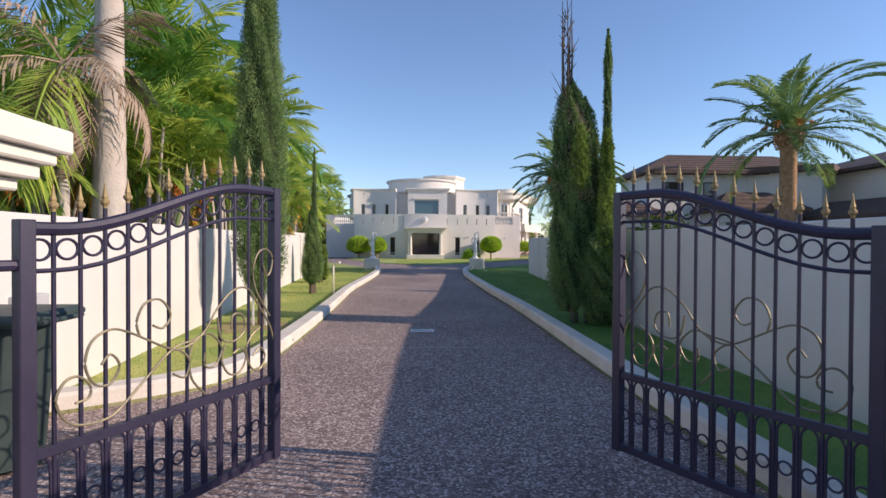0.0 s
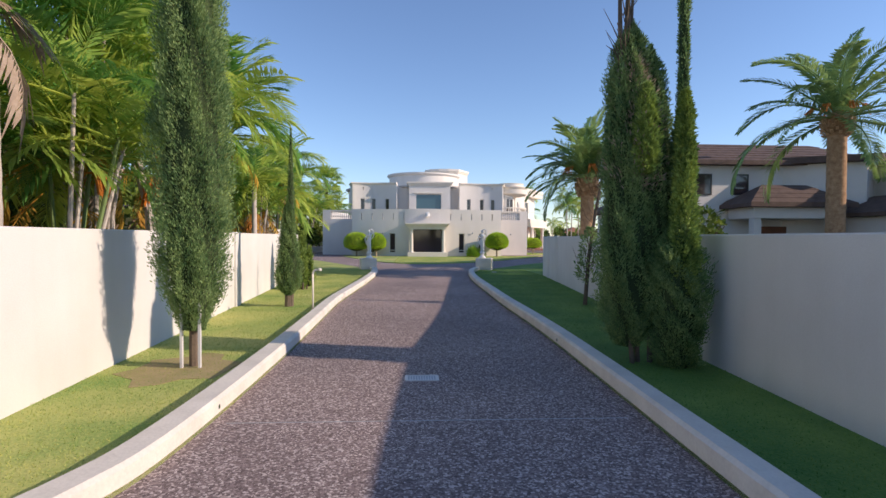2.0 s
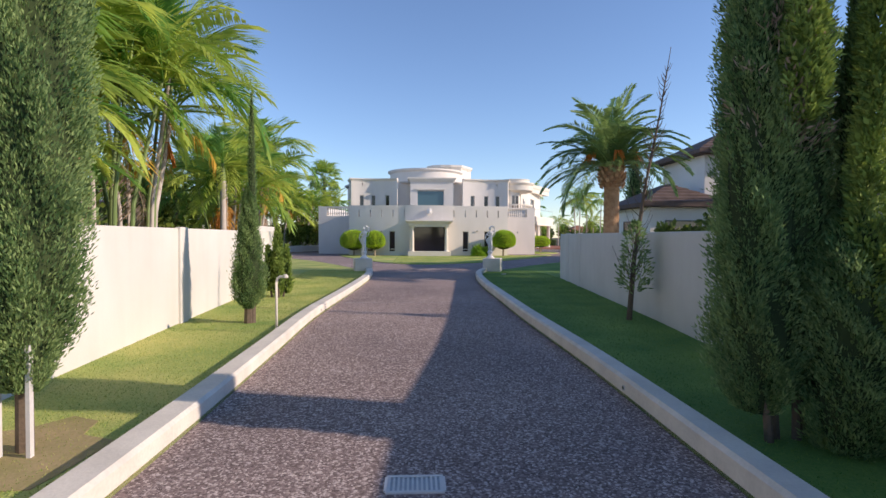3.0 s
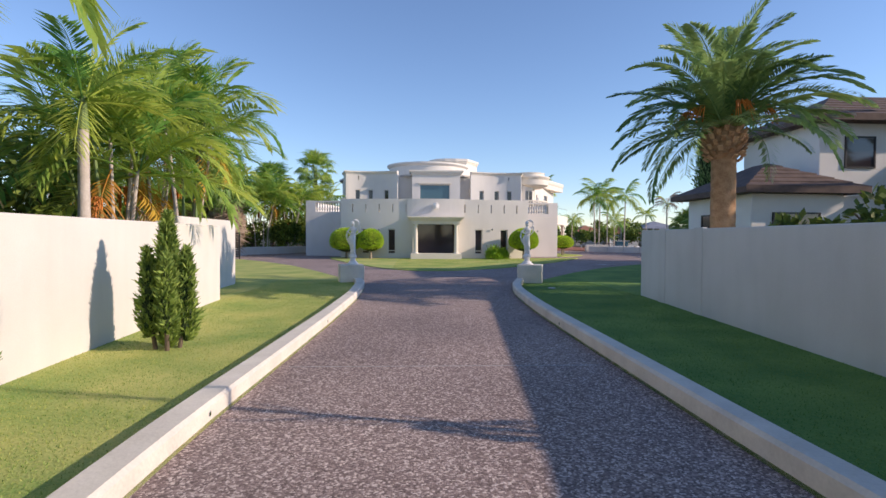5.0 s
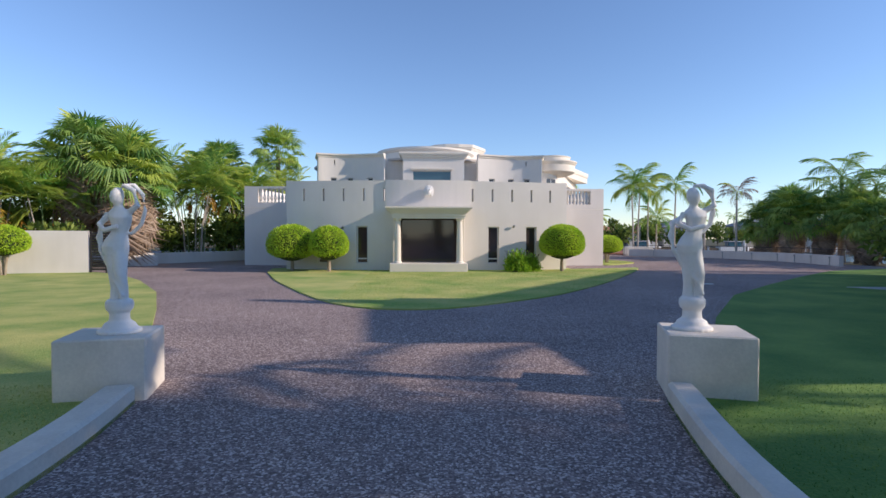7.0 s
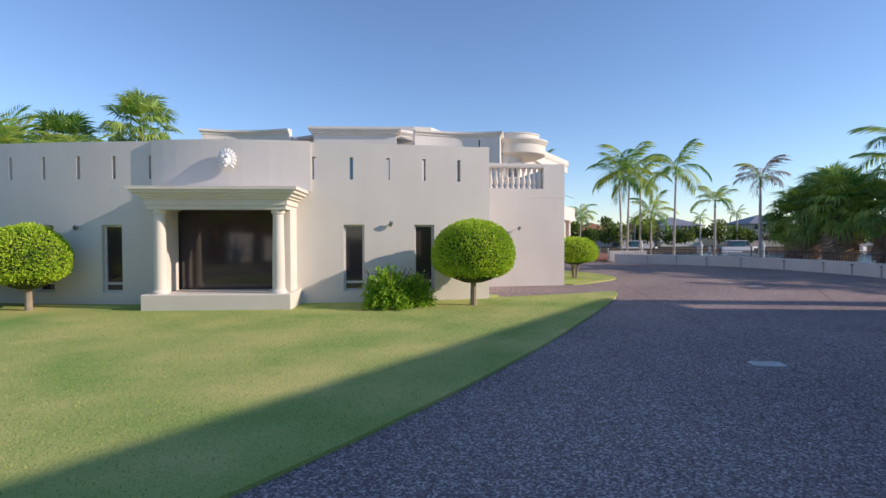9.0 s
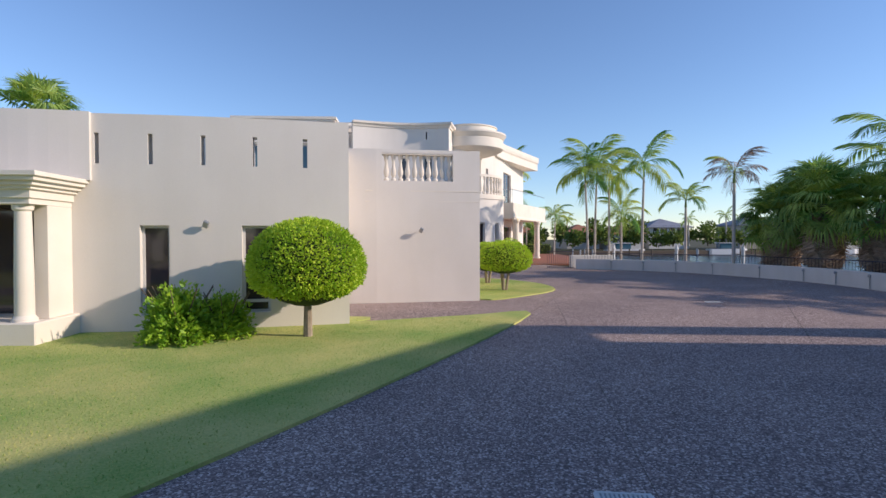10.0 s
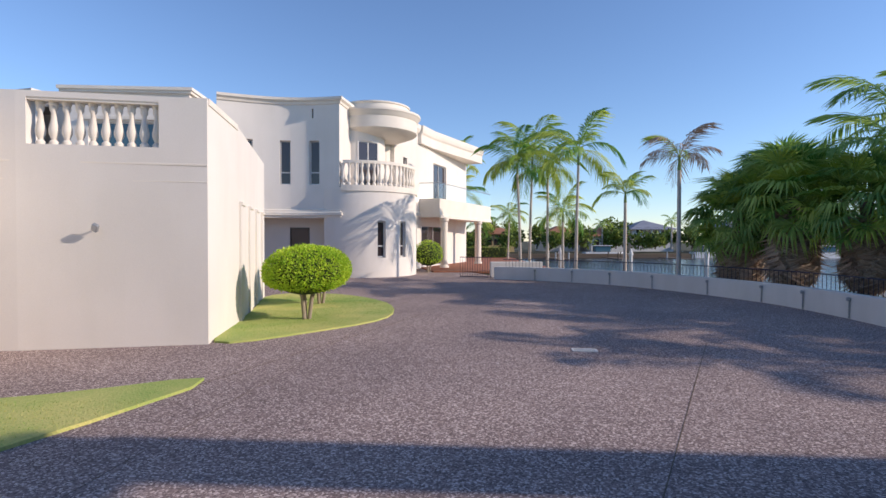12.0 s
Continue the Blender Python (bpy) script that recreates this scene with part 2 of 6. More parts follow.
def lathe(bm, prof, n=16, at=(0, 0, 0)):
    """Turned shape from (radius, height) pairs."""
    rings = []
    for r, z in prof:
        rings.append([bm.verts.new((at[0] + r * math.cos(2 * math.pi * k / n), at[1] + r * math.sin(2 * math.pi * k / n), at[2] + z)) for k in range(n)])
    for a, b in zip(rings, rings[1:]):
        for k in range(n):
            bm.faces.new((a[k], a[(k + 1) % n], b[(k + 1) % n], b[k]))
    bm.faces.new(rings[0][::-1])
    bm.faces.new(rings[-1])
    return bm


def tube(bm, pts, r0, r1=None, n=8, flat=1.0):
    """A tapered tube through pts."""
    r1 = r0 if r1 is None else r1
    pts = [Vector(p) for p in pts]
    rings = []
    for i, p in enumerate(pts):
        d = (pts[min(i + 1, len(pts) - 1)] - pts[max(i - 1, 0)]).normalized()
        s = d.cross(Vector((0, 0, 1)))
        s = s.normalized() if s.length > 1e-3 else Vector((1, 0, 0))
        u = s.cross(d)
        r = r0 + (r1 - r0) * i / (len(pts) - 1)
        rings.append([bm.verts.new(p + s * r * math.cos(2 * math.pi * k / n) + u * r * flat * math.sin(2 * math.pi * k / n)) for k in range(n)])
    for a, b in zip(rings, rings[1:]):
        for k in range(n):
            bm.faces.new((a[k], a[(k + 1) % n], b[(k + 1) % n], b[k]))
    bm.faces.new(rings[0][::-1])
    bm.faces.new(rings[-1])
    return bm


def sweep(bm, line, prof, closed=False):
    """Sweeps a cross-section prof of (outward to the right, height) along the plan line."""
    n = len(line)
    rings = []
    for i, p in enumerate(line):
        a = Vector(line[(i - 1) % n if closed else max(i - 1, 0)])
        c = Vector(line[(i + 1) % n if closed else min(i + 1, n - 1)])
        p = Vector(p)
        d1 = (p - a).normalized() if (p - a).length > 1e-6 else (c - p).normalized()
        d2 = (c - p).normalized() if (c - p).length > 1e-6 else d1
        n1, n2 = Vector((d1.y, -d1.x)), Vector((d2.y, -d2.x))
        m = (n1 + n2).normalized()
        m = m / max(0.35, m.dot(n1))
        rings.append([bm.verts.new((p.x + m.x * o, p.y + m.y * o, z)) for o, z in prof])
    k = len(prof)
    for i in range(n if closed else n - 1):
        a, b = rings[i], rings[(i + 1) % n]
        for j in range(k):
            bm.faces.new((a[j], b[j], b[(j + 1) % k], a[(j + 1) % k]))
    if not closed:
        bm.faces.new(rings[0])
        bm.faces.new(rings[-1][::-1])
    bmesh.ops.recalc_face_normals(bm, faces=bm.faces)
    return bm


def pierced(bm, line, z0, z1, thick, holes=(), step=0.8):
    """A wall along the plan line (outer face to the right of it), pierced by holes (s0, s1, za, zb) in metres along it."""
    cum = [0.0]
    for a, b in zip(line, line[1:]):
        cum.append(cum[-1] + (Vector(b) - Vector(a)).length)

    def at(s):
        i = max(0, min(len(line) - 2, sum(1 for c in cum[1:-1] if c <= s)))
        a, b = Vector(line[i]), Vector(line[i + 1])
        d = (b - a).normalized()
        return a + d * (s - cum[i]), Vector((-d.y, d.x))

    ss = sorted({0.0, cum[-1], *cum, *(h[0] for h in holes), *(h[1] for h in holes)})
    zs = sorted({z0, z1, *(h[2] for h in holes), *(h[3] for h in holes)})
    ss = [s for i, s in enumerate(ss) if i == 0 or s - ss[i - 1] > 1e-5]
    full = [[not any(h[0] - 1e-6 < (a + b) / 2 < h[1] and h[2] < (c + d) / 2 < h[3] for h in holes) for c, d in zip(zs, zs[1:])] for a, b in zip(ss, ss[1:])]
    vo, vi = {}, {}

    def vert(i, j, inner):
        t = vi if inner else vo
        if (i, j) not in t:
            p, nrm = at(ss[i])
            if 0 < i < len(ss) - 1 and inner:
                nrm = (at(ss[i] - 1e-4)[1] + at(ss[i] + 1e-4)[1]).normalized()
            q = p + nrm * (thick if inner else 0)
            t[i, j] = bm.verts.new((q.x, q.y, zs[j]))
        return t[i, j]

    ni, nj = len(ss) - 1, len(zs) - 1
    for i in range(ni):
        for j in range(nj):
            if not full[i][j]:
                continue
            bm.faces.new((vert(i, j, 0), vert(i + 1, j, 0), vert(i + 1, j + 1, 0), vert(i, j + 1, 0)))
            bm.faces.new((vert(i, j, 1), vert(i, j + 1, 1), vert(i + 1, j + 1, 1), vert(i + 1, j, 1)))
            for di, dj, e in ((-1, 0, ((i, j), (i, j + 1))), (1, 0, ((i + 1, j), (i + 1, j + 1))), (0, -1, ((i, j), (i + 1, j))), (0, 1, ((i, j + 1), (i + 1, j + 1)))):
                a, b = i + di, j + dj
                if not (0 <= a < ni and 0 <= b < nj and full[a][b]):
                    bm.faces.new((vert(*e[0], 0), vert(*e[1], 0), vert(*e[1], 1), vert(*e[0], 1)))
    bmesh.ops.recalc_face_normals(bm, faces=bm.faces)
    return bm


def rng(seed):
    return np.random.RandomState(seed)


def cards(P, N, L, W, r, up=0.0, jitter=0.5):
    """Small pointed leaves: at P, roughly along N with a pull upward; returns (verts, faces)."""
    n = len(P)
    d = N + r.normal(0, jitter, (n, 3)) + np.array([0, 0, up])
    d /= np.linalg.norm(d, axis=1)[:, None] + 1e-9
    s = np.cross(d, r.normal(0, 1, (n, 3)))
    s /= np.linalg.norm(s, axis=1)[:, None] + 1e-9
    L = L * r.uniform(0.6, 1.3, n)[:, None]
    W = W * r.uniform(0.7, 1.3, n)[:, None]
    V = np.stack([P, P + d * L * 0.5 + s * W * 0.5, P + d * L, P + d * L * 0.5 - s * W * 0.5], 1).reshape(-1, 3)
    return V, np.arange(4 * n).reshape(-1, 4)


def leafmesh(V, F):
    me = bpy.data.meshes.new("leaves")
    me.from_pydata(V.tolist(), [], F.tolist())
    return me


def foliage(name, V, F, mat, parent, label=""):
    me = leafmesh(V, F)
    me.materials.append(mat)
    ob = new(name, me)
    ob.parent = parent
    return tagged(ob, label) if label else ob


# ---- ground ----
def slab(name, pts, z0, z1, mat, label, category, kind="structure"):
    return tagged(obj(name, prism(B(), pts, z0, z1), mat), label, category, kind=kind)


def smooth_line(pts, n=6, closed=False):
    """Catmull-Rom through plan points."""
    out, k = [], len(pts)
    for i in range(k if closed else k - 1):
        p = [Vector(pts[(i + j) % k] if closed else pts[min(max(i + j, 0), k - 1)]) for j in (-1, 0, 1, 2)]
        for s in range(n):
            t = s / n
            q = 0.5 * (2 * p[1] + (p[2] - p[0]) * t + (2 * p[0] - 5 * p[1] + 4 * p[2] - p[3]) * t * t + (3 * p[1] - p[0] - 3 * p[2] + p[3]) * t ** 3)
            out.append((q.x, q.y))
    if not closed:
        out.append(tuple(pts[-1]))
    return out


slab("ground", [(-600, -400), (600, -400), (600, 40), (40, 44), (31, 52), (30, 62), (28, 70), (23, 76), (24, 100), (-600, 104)], -2.5, -0.08, SOIL, "dark garden soil under hedges and palms", "ground")
slab("water", [(-900, -500), (1200, -500), (1200, 900), (-900, 900)], -3.0, -1.7, WATER, "dark rippled canal water behind the garden", "water")
slab("far_bank", [(-900, 148), (1200, 150), (1200, 900), (-900, 900)], -2.9, -0.9, SOIL, "low far bank of the canal", "ground")
slab("driveway", [(-4.3, -14), (3.1, -14), (3.1, 6), (4.9, 28), (12, 36), (27, 46), (25.5, 56), (25.2, 62), (23.6, 67.4), (18, 73), (16, 82), (-26, 82), (-26, 56), (-14.5, 51.5), (-9, 43), (-5.4, 31), (-5.4, 27.5), (-4.3, 7)], -0.06, 0.0, DRIVE, "purple-brown exposed aggregate concrete driveway", "driveway")

KL = smooth_line([(-4.6, 7.3), (-3.7, 7.75), (-2.95, 8.35), (-2.64, 9.0), (-2.50, 10.0), (-2.46, 13.0), (-2.50, 16.0), (-2.55, 19.0), (-2.45, 22.0), (-2.34, 25.0), (-2.29, 28.0), (-2.34, 30.0), (-2.42, 31.4), (-2.6, 32.5)], 5)
KR = smooth_line([(1.38, 3.0), (1.45, 8.0), (1.54, 12), (1.58, 15), (1.53, 18.5), (1.54, 21), (1.57, 25), (1.64, 27), (1.77, 29), (2.0, 30.7), (2.42, 32.35)], 5)
CENTRE = smooth_line([(-6.6, 51.5), (-5.6, 48), (-4.3, 44.6), (-1.9, 39.7), (0.2, 38.7), (2.5, 40.2), (4.6, 42.5), (7.7, 47.2), (11.1, 53.5), (9.6, 53.3), (7.2, 52.6), (6.5, 53.4), (-5.5, 53.4)], 4, True)
lawn_left = KL[2:] + [(-3.2, 33.6), (-4.6, 36.9), (-5.5, 38.9), (-7.1, 42.2), (-9.5, 46), (-11.8, 48.9), (-13.7, 50.35), (-24, 50.3), (-24, 30), (-6.3, 30), (-5.5, 28), (-4.2, 8)]
lawn_right = KR + [(3.4, 33.3), (5.75, 37.3), (8.5, 41.2), (11.7, 44.4), (15, 47.5), (19, 51), (24.5, 53.5), (26, 47), (24, 40), (12, 29), (5.1, 28.6), (3.0, 3.0)]
lawn_side = smooth_line([(10.32, 56.45), (11.8, 57.3), (13.25, 59.2), (13.1, 62.0), (11.4, 64.4), (9.4, 64.2), (9.9, 60)], 4, True)
slab("lawn_west", lawn_left, -0.05, 0.035, LAWN, "mown yellow-green grass strip beside the drive", "lawn")
slab("lawn_east", lawn_right, -0.05, 0.035, SHADELAWN, "mown green grass strip beside the drive", "lawn")
slab("lawn_front", CENTRE, -0.05, 0.035, FRONTL, "rounded lawn in front of the mansion", "lawn")
slab("lawn_island", lawn_side, -0.05, 0.035, FRONTL, "small green lawn island beside the wing", "lawn")
slab("garden_path", [(13.4, 43.3), (30, 42.2), (30, 41.2), (14.0, 42.4)], 0.0, 0.05, CONC, "pale concrete path across the lawn", "path")


def kerb(name, line, h, label, w=0.27):
    prof = [(0.0, -0.04), (0.0, h - 0.03), (-0.03, h), (-w + 0.03, h), (-w, h - 0.03), (-w, -0.04)]
    return tagged(obj(name, sweep(B(), line, prof), KERB), label, "kerb", kind="structure")


kerb("kerb_west", KL, 0.18, "cream painted concrete kerb curving to a pedestal")
kerb("kerb_east", KR[::-1], 0.2, "cream painted concrete kerb with dark chips", 0.24)

for i, (pts) in enumerate((((-2.35, 10.5), (1.33, 10.5)), ((-2.35, 21.5), (1.36, 21.5)), ((-2.35, 28.0), (1.5, 28.0)), ((9.2, 41), (14.5, 66)), ((15.15, 50.0), (19.0, 55.95)), ((11, 53.5), (14.2, 60)))):
    a, b = Vector(pts[0]), Vector(pts[1])
    d = (b - a).normalized()
    nrm = Vector((-d.y, d.x)) * (0.005 if i != 3 else 0.002)
    tagged(obj("expansion_joint", prism(B(), [tuple(a - nrm), tuple(b - nrm), tuple(b + nrm), tuple(a + nrm)], -0.01, 0.003), CONC if i < 3 else BARK), "thin straight joint cut across the drive", "joint", kind="structure")


def drain(x, y, rz):
    th = thing("drain_grate", "pale galvanised drain grate set in the drive", "drain", (x, y, 0), "drains in the drive")
    th.rotation_euler[2] = radians(rz)
    bm = B()
    for s in (-1, 1):
        box(bm, (-0.19, s * 0.11 - 0.012, 0), (0.19, s * 0.11 + 0.012, 0.012))
        box(bm, (s * 0.19 - 0.012, -0.098, 0), (s * 0.19 + 0.012, 0.098, 0.012))
    part("frame", bm, ALU, th)
    bar = part("bar", box(B(), (-0.007, -0.098, 0.001), (0.007, 0.098, 0.01)), ALU, th)
    bar.location = (-0.17, 0, 0)
    for k in range(1, 12):
        place("bar", bar.data, th, Matrix.Translation((-0.17 + 0.34 * k / 11, 0, 0)))
    part("pit", box(B(), (-0.178, -0.098, -0.001), (0.178, 0.098, 0.0025)), STEEL, th)


drain(-0.57, 11.95, 0)
drain(9.78, 44.85, -10)
drain(16.6, 55.4, -10)


def outlet(x, y, side):
    """A small drain pipe end in a kerb's face."""
    th = thing("kerb_outlet", "small dark drain outlet in the kerb face", "drain", (x, y, 0.09), "kerb outlets")
    part("pipe", tube(B(), [(0.03 * side, 0, 0), (-0.006 * side, 0, 0)], 0.028, n=12), CONC, th)
    # Solid plug in dark fill; the pipe's inner shade is painted, not hollow.
    part("bore_shade", tube(B(), [(0.02 * side, 0, 0), (-0.008 * side, 0, 0)], 0.019, n=12), SHADEFILL, th)


for x, y, side in ((-2.485, 10.7, -1), (-2.545, 19.6, -1), (-2.365, 24.3, -1), (1.57, 13.8, 1), (1.56, 24.0, 1)):
    outlet(x, y, side)
vc = thing("valve_cover", "pale concrete valve cover in the lawn", "cover", (3.15, 30.6, 0.03))
part("frame", box(B(), (-0.10, -0.08, 0), (0.10, 0.08, 0.02), 0.005), CONC, vc)
part("lid", box(B(), (-0.08, -0.06, 0.02), (0.08, 0.06, 0.03), 0.004), ALU, vc)


# ---- boundary walls ----
def bwall(name, line, h, label, thick=0.25):
    """Rendered wall, its inner face on the line, thickness to the left."""
    prof = [(0, -0.1), (0, h - 0.015), (-0.015, h), (-thick + 0.015, h), (-thick, h - 0.015), (-thick, -0.1)]
    return tagged(obj(name, sweep(B(), line, prof), WALLW), label, "wall", kind="structure")


bwall("wall_west", [(-4.05, 6.0), (-4.48, 12.7), (-4.86, 18.4), (-5.45, 27.85)], 1.76, "white rendered boundary wall in full sun")
bwall("wall_west_far", [(-6.3, 27.6), (-6.45, 31.9)], 1.98, "taller white rendered boundary wall")
bwall("wall_east", [(5.05, 28.8), (4.36, 21.5), (4.08, 18.5), (3.72, 15.5), (3.25, 12.6), (3.04, 9.0), (2.88, 3.0)], 1.74, "cream rendered boundary wall in shade")
bwall("wall_gate_side", [(-24, 47.1), (-13.6, 49.95)], 1.75, "white rendered garden wall beside a metal gate")
bwall("wall_low_west", smooth_line([(-15.2, 57.2), (-13.6, 58.5), (-11.4, 62), (-10.4, 66), (-10, 72)], 4), 0.6, "low white garden wall curving past the mansion")
for x, y, hh in ((-4.85, 18.4, 1.78), (-5.24, 24.6, 1.78), (4.75, 25.4, 1.76), (4.93, 27.3, 1.76)):
    tagged(obj("pilaster", box(B(), (x - 0.05, y - 0.16, -0.05), (x + 0.05, y + 0.16, hh), 0.01), WALLW), "shallow rendered pilaster on the wall", "pilaster", kind="structure")
CURVE = smooth_line([(23.3, 55.6), (23.95, 59), (23.9, 62.2), (22.5, 66.6), (20.3, 69.3), (17.7, 71.0)], 6)
bwall("wall_curved", CURVE[::-1], 0.58, "low white curved wall round the forecourt", 0.22)


def wall_light(x, y, nx, ny):
    th = thing("wall_light", "small steel tube light on the low wall", "light", (x, y, 0), "lights on the curved wall")
    th.rotation_euler[2] = math.atan2(ny, nx)
    part("conduit", tube(B(), [(0.02, 0, 0.02), (0.02, 0, 0.44)], 0.018), STEEL, th)
    part("head", lathe(B(), [(0.035, 0), (0.045, 0.02), (0.045, 0.07), (0.02, 0.09)], 10, (0.04, 0, 0.42)), STEEL, th)


for i in range(2, len(CURVE) - 2, 3):
    a, b = Vector(CURVE[i]), Vector(CURVE[i + 1])
    d = (b - a).normalized()
    wall_light(a.x - d.y * 0.012, a.y + d.x * 0.012, -d.y, d.x)


def railing(line, z0, h, name="metal_fence", label="black metal pool fence on the low wall", gap=0.12, group=""):
    th = thing(name, label, "fence", (0, 0, 0), group)
    for z in (z0 + 0.05, z0 + h):
        part("rail", tube(B(), [(x, y, z) for x, y in line], 0.018, n=6), IRON, th)
    me = part("picket", tube(B(), [(0, 0, z0), (0, 0, z0 + h)], 0.009, n=5), IRON, th)
    first = True
    acc = 0.0
    for a, b in zip(line, line[1:]):
        a, b = Vector(a), Vector(b)
        L = (b - a).length
        while acc < L:
            p = a + (b - a) * acc / L
            if first:
                me.location = (p.x, p.y, 0)
                first = False
            else:
                place("picket", me.data, th, Matrix.Translation((p.x, p.y, 0)))
            acc += gap
        acc -= L
    return th


FENCE = [(x + (0.9 if x > 22 else 0.5), y + 0.35) for x, y in CURVE]
railing(FENCE, 0.15, 0.75, gap=0.16)
railing([(16.2, 71.6), (17.6, 71.0)], 0.05, 0.95, "metal_gate", "black metal pool gate beside the low wall")
# dark louvred side gate
sg = thing("side_gate", "dark slatted metal side gate in the garden wall", "gate", (-13.55, 50.0, 0))
for x in (0.0, 0.62, 1.3):
    part("post", box(B(), (x, -0.03, 0), (x + 0.06, 0.03, 1.75)), DARKALU, sg)
for k in range(14):
    part("slat", box(B(), (0.06, -0.015, 0.12 + k * 0.115), (1.3, 0.015, 0.2 + k * 0.115)), DARKALU, sg)
bwall("wall_gate_stub", [(-14.9, 54.9), (-13.6, 55.8)], 0.55, "short low white garden wall")


# bare earth round the staked cypress
slab("bare_soil", [(-3.45 + 0.62 * math.cos(a * 0.4) * (1 + 0.25 * math.sin(a * 2.3)) - 0.1, 12.4 + 0.75 * math.sin(a * 0.4) * (1 + 0.2 * math.cos(a * 1.7))) for a in range(16)], 0.0, 0.041, EARTH, "bare brown earth round the cypress trunk", "soil patch")


# ---- entrance gates ----
def gate(hinge, inner, label):
    a, b = Vector(hinge), Vector(inner)
    L = (b - a).length
    th = thing("driveway_gate", label, "gate", (a.x, a.y, 0), "open driveway gates")
    th.rotation_euler[2] = math.atan2(b.y - a.y, b.x - a.x)

    def top(s):
        t = min(1, max(0, (s / L - 0.08) / 0.75))
        return 1.585 + 0.26 * t * t * (3 - 2 * t)

    zb, zm = 0.17, 0.66
    part("hinge_stile", box(B(), (-0.03, -0.03, zb), (0.03, 0.03, 1.60), 0.004), IRON, th)
    part("meeting_stile", box(B(), (L - 0.03, -0.03, zb - 0.01), (L + 0.03, 0.03, 1.85), 0.004), IRON, th)
    ss = [L * i / 24 for i in range(25)]
    part("top_rail", tube(B(), [(s, 0, top(s) - 0.02) for s in ss], 0.028, n=8), IRON, th)
    part("ring_rail", tube(B(), [(s, 0, top(s) - 0.19) for s in ss], 0.011, n=6), IRON, th)
    part("middle_rail", box(B(), (0.03, -0.02, zm - 0.022), (L - 0.03, 0.02, zm + 0.022), 0.003), IRON, th)
    part("bottom_rail", box(B(), (0.03, -0.025, zb), (L - 0.03, 0.025, zb + 0.05), 0.003), IRON, th)
    n = 13
    dx = L / n
    ringm = hoopm = smallm = None

    def torus(r, rr, z):
        bm = B()
        pts = [(r * math.cos(2 * math.pi * k / 20), 0, z + r * math.sin(2 * math.pi * k / 20)) for k in range(21)]
        return tube(bm, pts, rr, n=6)

    for i in range(n):
        x = dx * (i + 0.5)
        if ringm is None:
            ringm = part("ring", torus(dx * 0.40, 0.0065, 0), IRON, th)
            ringm.location = (x, 0, top(x) - 0.105)
            hoopm = part("hoop", tube(B(), [(-dx * 0.36, 0, zb + 0.05), (-dx * 0.36, 0, zm - 0.09)] + [(dx * 0.36 * math.cos(math.pi - math.pi * k / 8), 0, zm - 0.075 + 0.055 * math.sin(math.pi * k / 8)) for k in range(9)] + [(dx * 0.36, 0, zm - 0.09), (dx * 0.36, 0, zb + 0.05)], 0.007, n=6), IRON, th)
            hoopm.location = (x, 0, 0)
            smallm = part("small_ring", torus(dx * 0.3, 0.006, 0), IRON, th)
            smallm.location = (x, 0, zb + 0.24)
        else:
            place("ring", ringm.data, th, Matrix.Translation((x, 0, top(x) - 0.105)))
            place("hoop", hoopm.data, th, Matrix.Translation((x, 0, 0)))
            place("small_ring", smallm.data, th, Matrix.Translation((x, 0, zb + 0.24)))
    fin = None
    for i in range(1, n):
        x = dx * i
        part("bar", tube(B(), [(x, 0, zb + 0.05), (x, 0, top(x) + 0.05)], 0.0095, n=8), IRON, th)
        if fin is None:
            fin = part("finial", lathe(B(), [(0.008, 0), (0.010, 0.015), (0.019, 0.027), (0.020, 0.037), (0.011, 0.047), (0.013, 0.055), (0.008, 0.075), (0.0015, 0.12)], 8), GOLD, th, "gilt spear finial")
            fin.location = (x, 0, top(x) + 0.045)
        else:
            place("finial", fin.data, th, Matrix.Translation((x, 0, top(x) + 0.045)))
    # gilt scrollwork, as fractions of the leaf length and heights
    def scroll(pts, r=0.0075):
        part("scroll", tube(B(), [(x * L, -0.016, z) for x, _, z in pts], r, n=6), SCROLL, th, "aged gilt wrought scroll")

    def wave(pts):
        scroll([(x, 0, z) for x, z in smooth_line(pts, 5)], 0.006)

    # one long wave that curls up at the hinge and rolls over the meeting stile
    wave([(0.21, 0.97), (0.24, 1.01), (0.27, 0.95), (0.24, 0.88), (0.19, 0.89), (0.16, 0.98), (0.18, 1.08), (0.24, 1.12), (0.31, 1.09), (0.46, 0.98), (0.54, 0.98), (0.61, 1.04), (0.67, 1.15), (0.75, 1.24), (0.83, 1.24), (0.90, 1.12), (0.96, 1.0), (0.985, 0.90)])
    # lower wave with a tight curl at each end
    wave([(0.13, 0.83), (0.17, 0.84), (0.175, 0.89), (0.14, 0.94), (0.10, 0.93), (0.075, 0.86), (0.10, 0.77), (0.15, 0.73), (0.24, 0.73), (0.32, 0.81), (0.46, 0.97), (0.55, 1.0), (0.63, 1.02), (0.69, 0.93), (0.66, 0.84), (0.61, 0.85), (0.61, 0.92)])
    wave([(0.39, 1.11), (0.43, 1.09), (0.46, 1.15), (0.42, 1.23), (0.36, 1.22), (0.33, 1.14), (0.34, 1.07)])
    wave([(0.47, 0.85), (0.52, 0.82), (0.54, 0.90), (0.50, 0.96), (0.46, 0.97)])
    wave([(0.61, 0.70), (0.55, 0.80), (0.54, 0.92), (0.56, 1.0)])
    wave([(0.74, 1.02), (0.75, 1.10), (0.80, 1.09), (0.81, 1.0), (0.75, 0.95), (0.69, 0.98), (0.67, 1.1)])
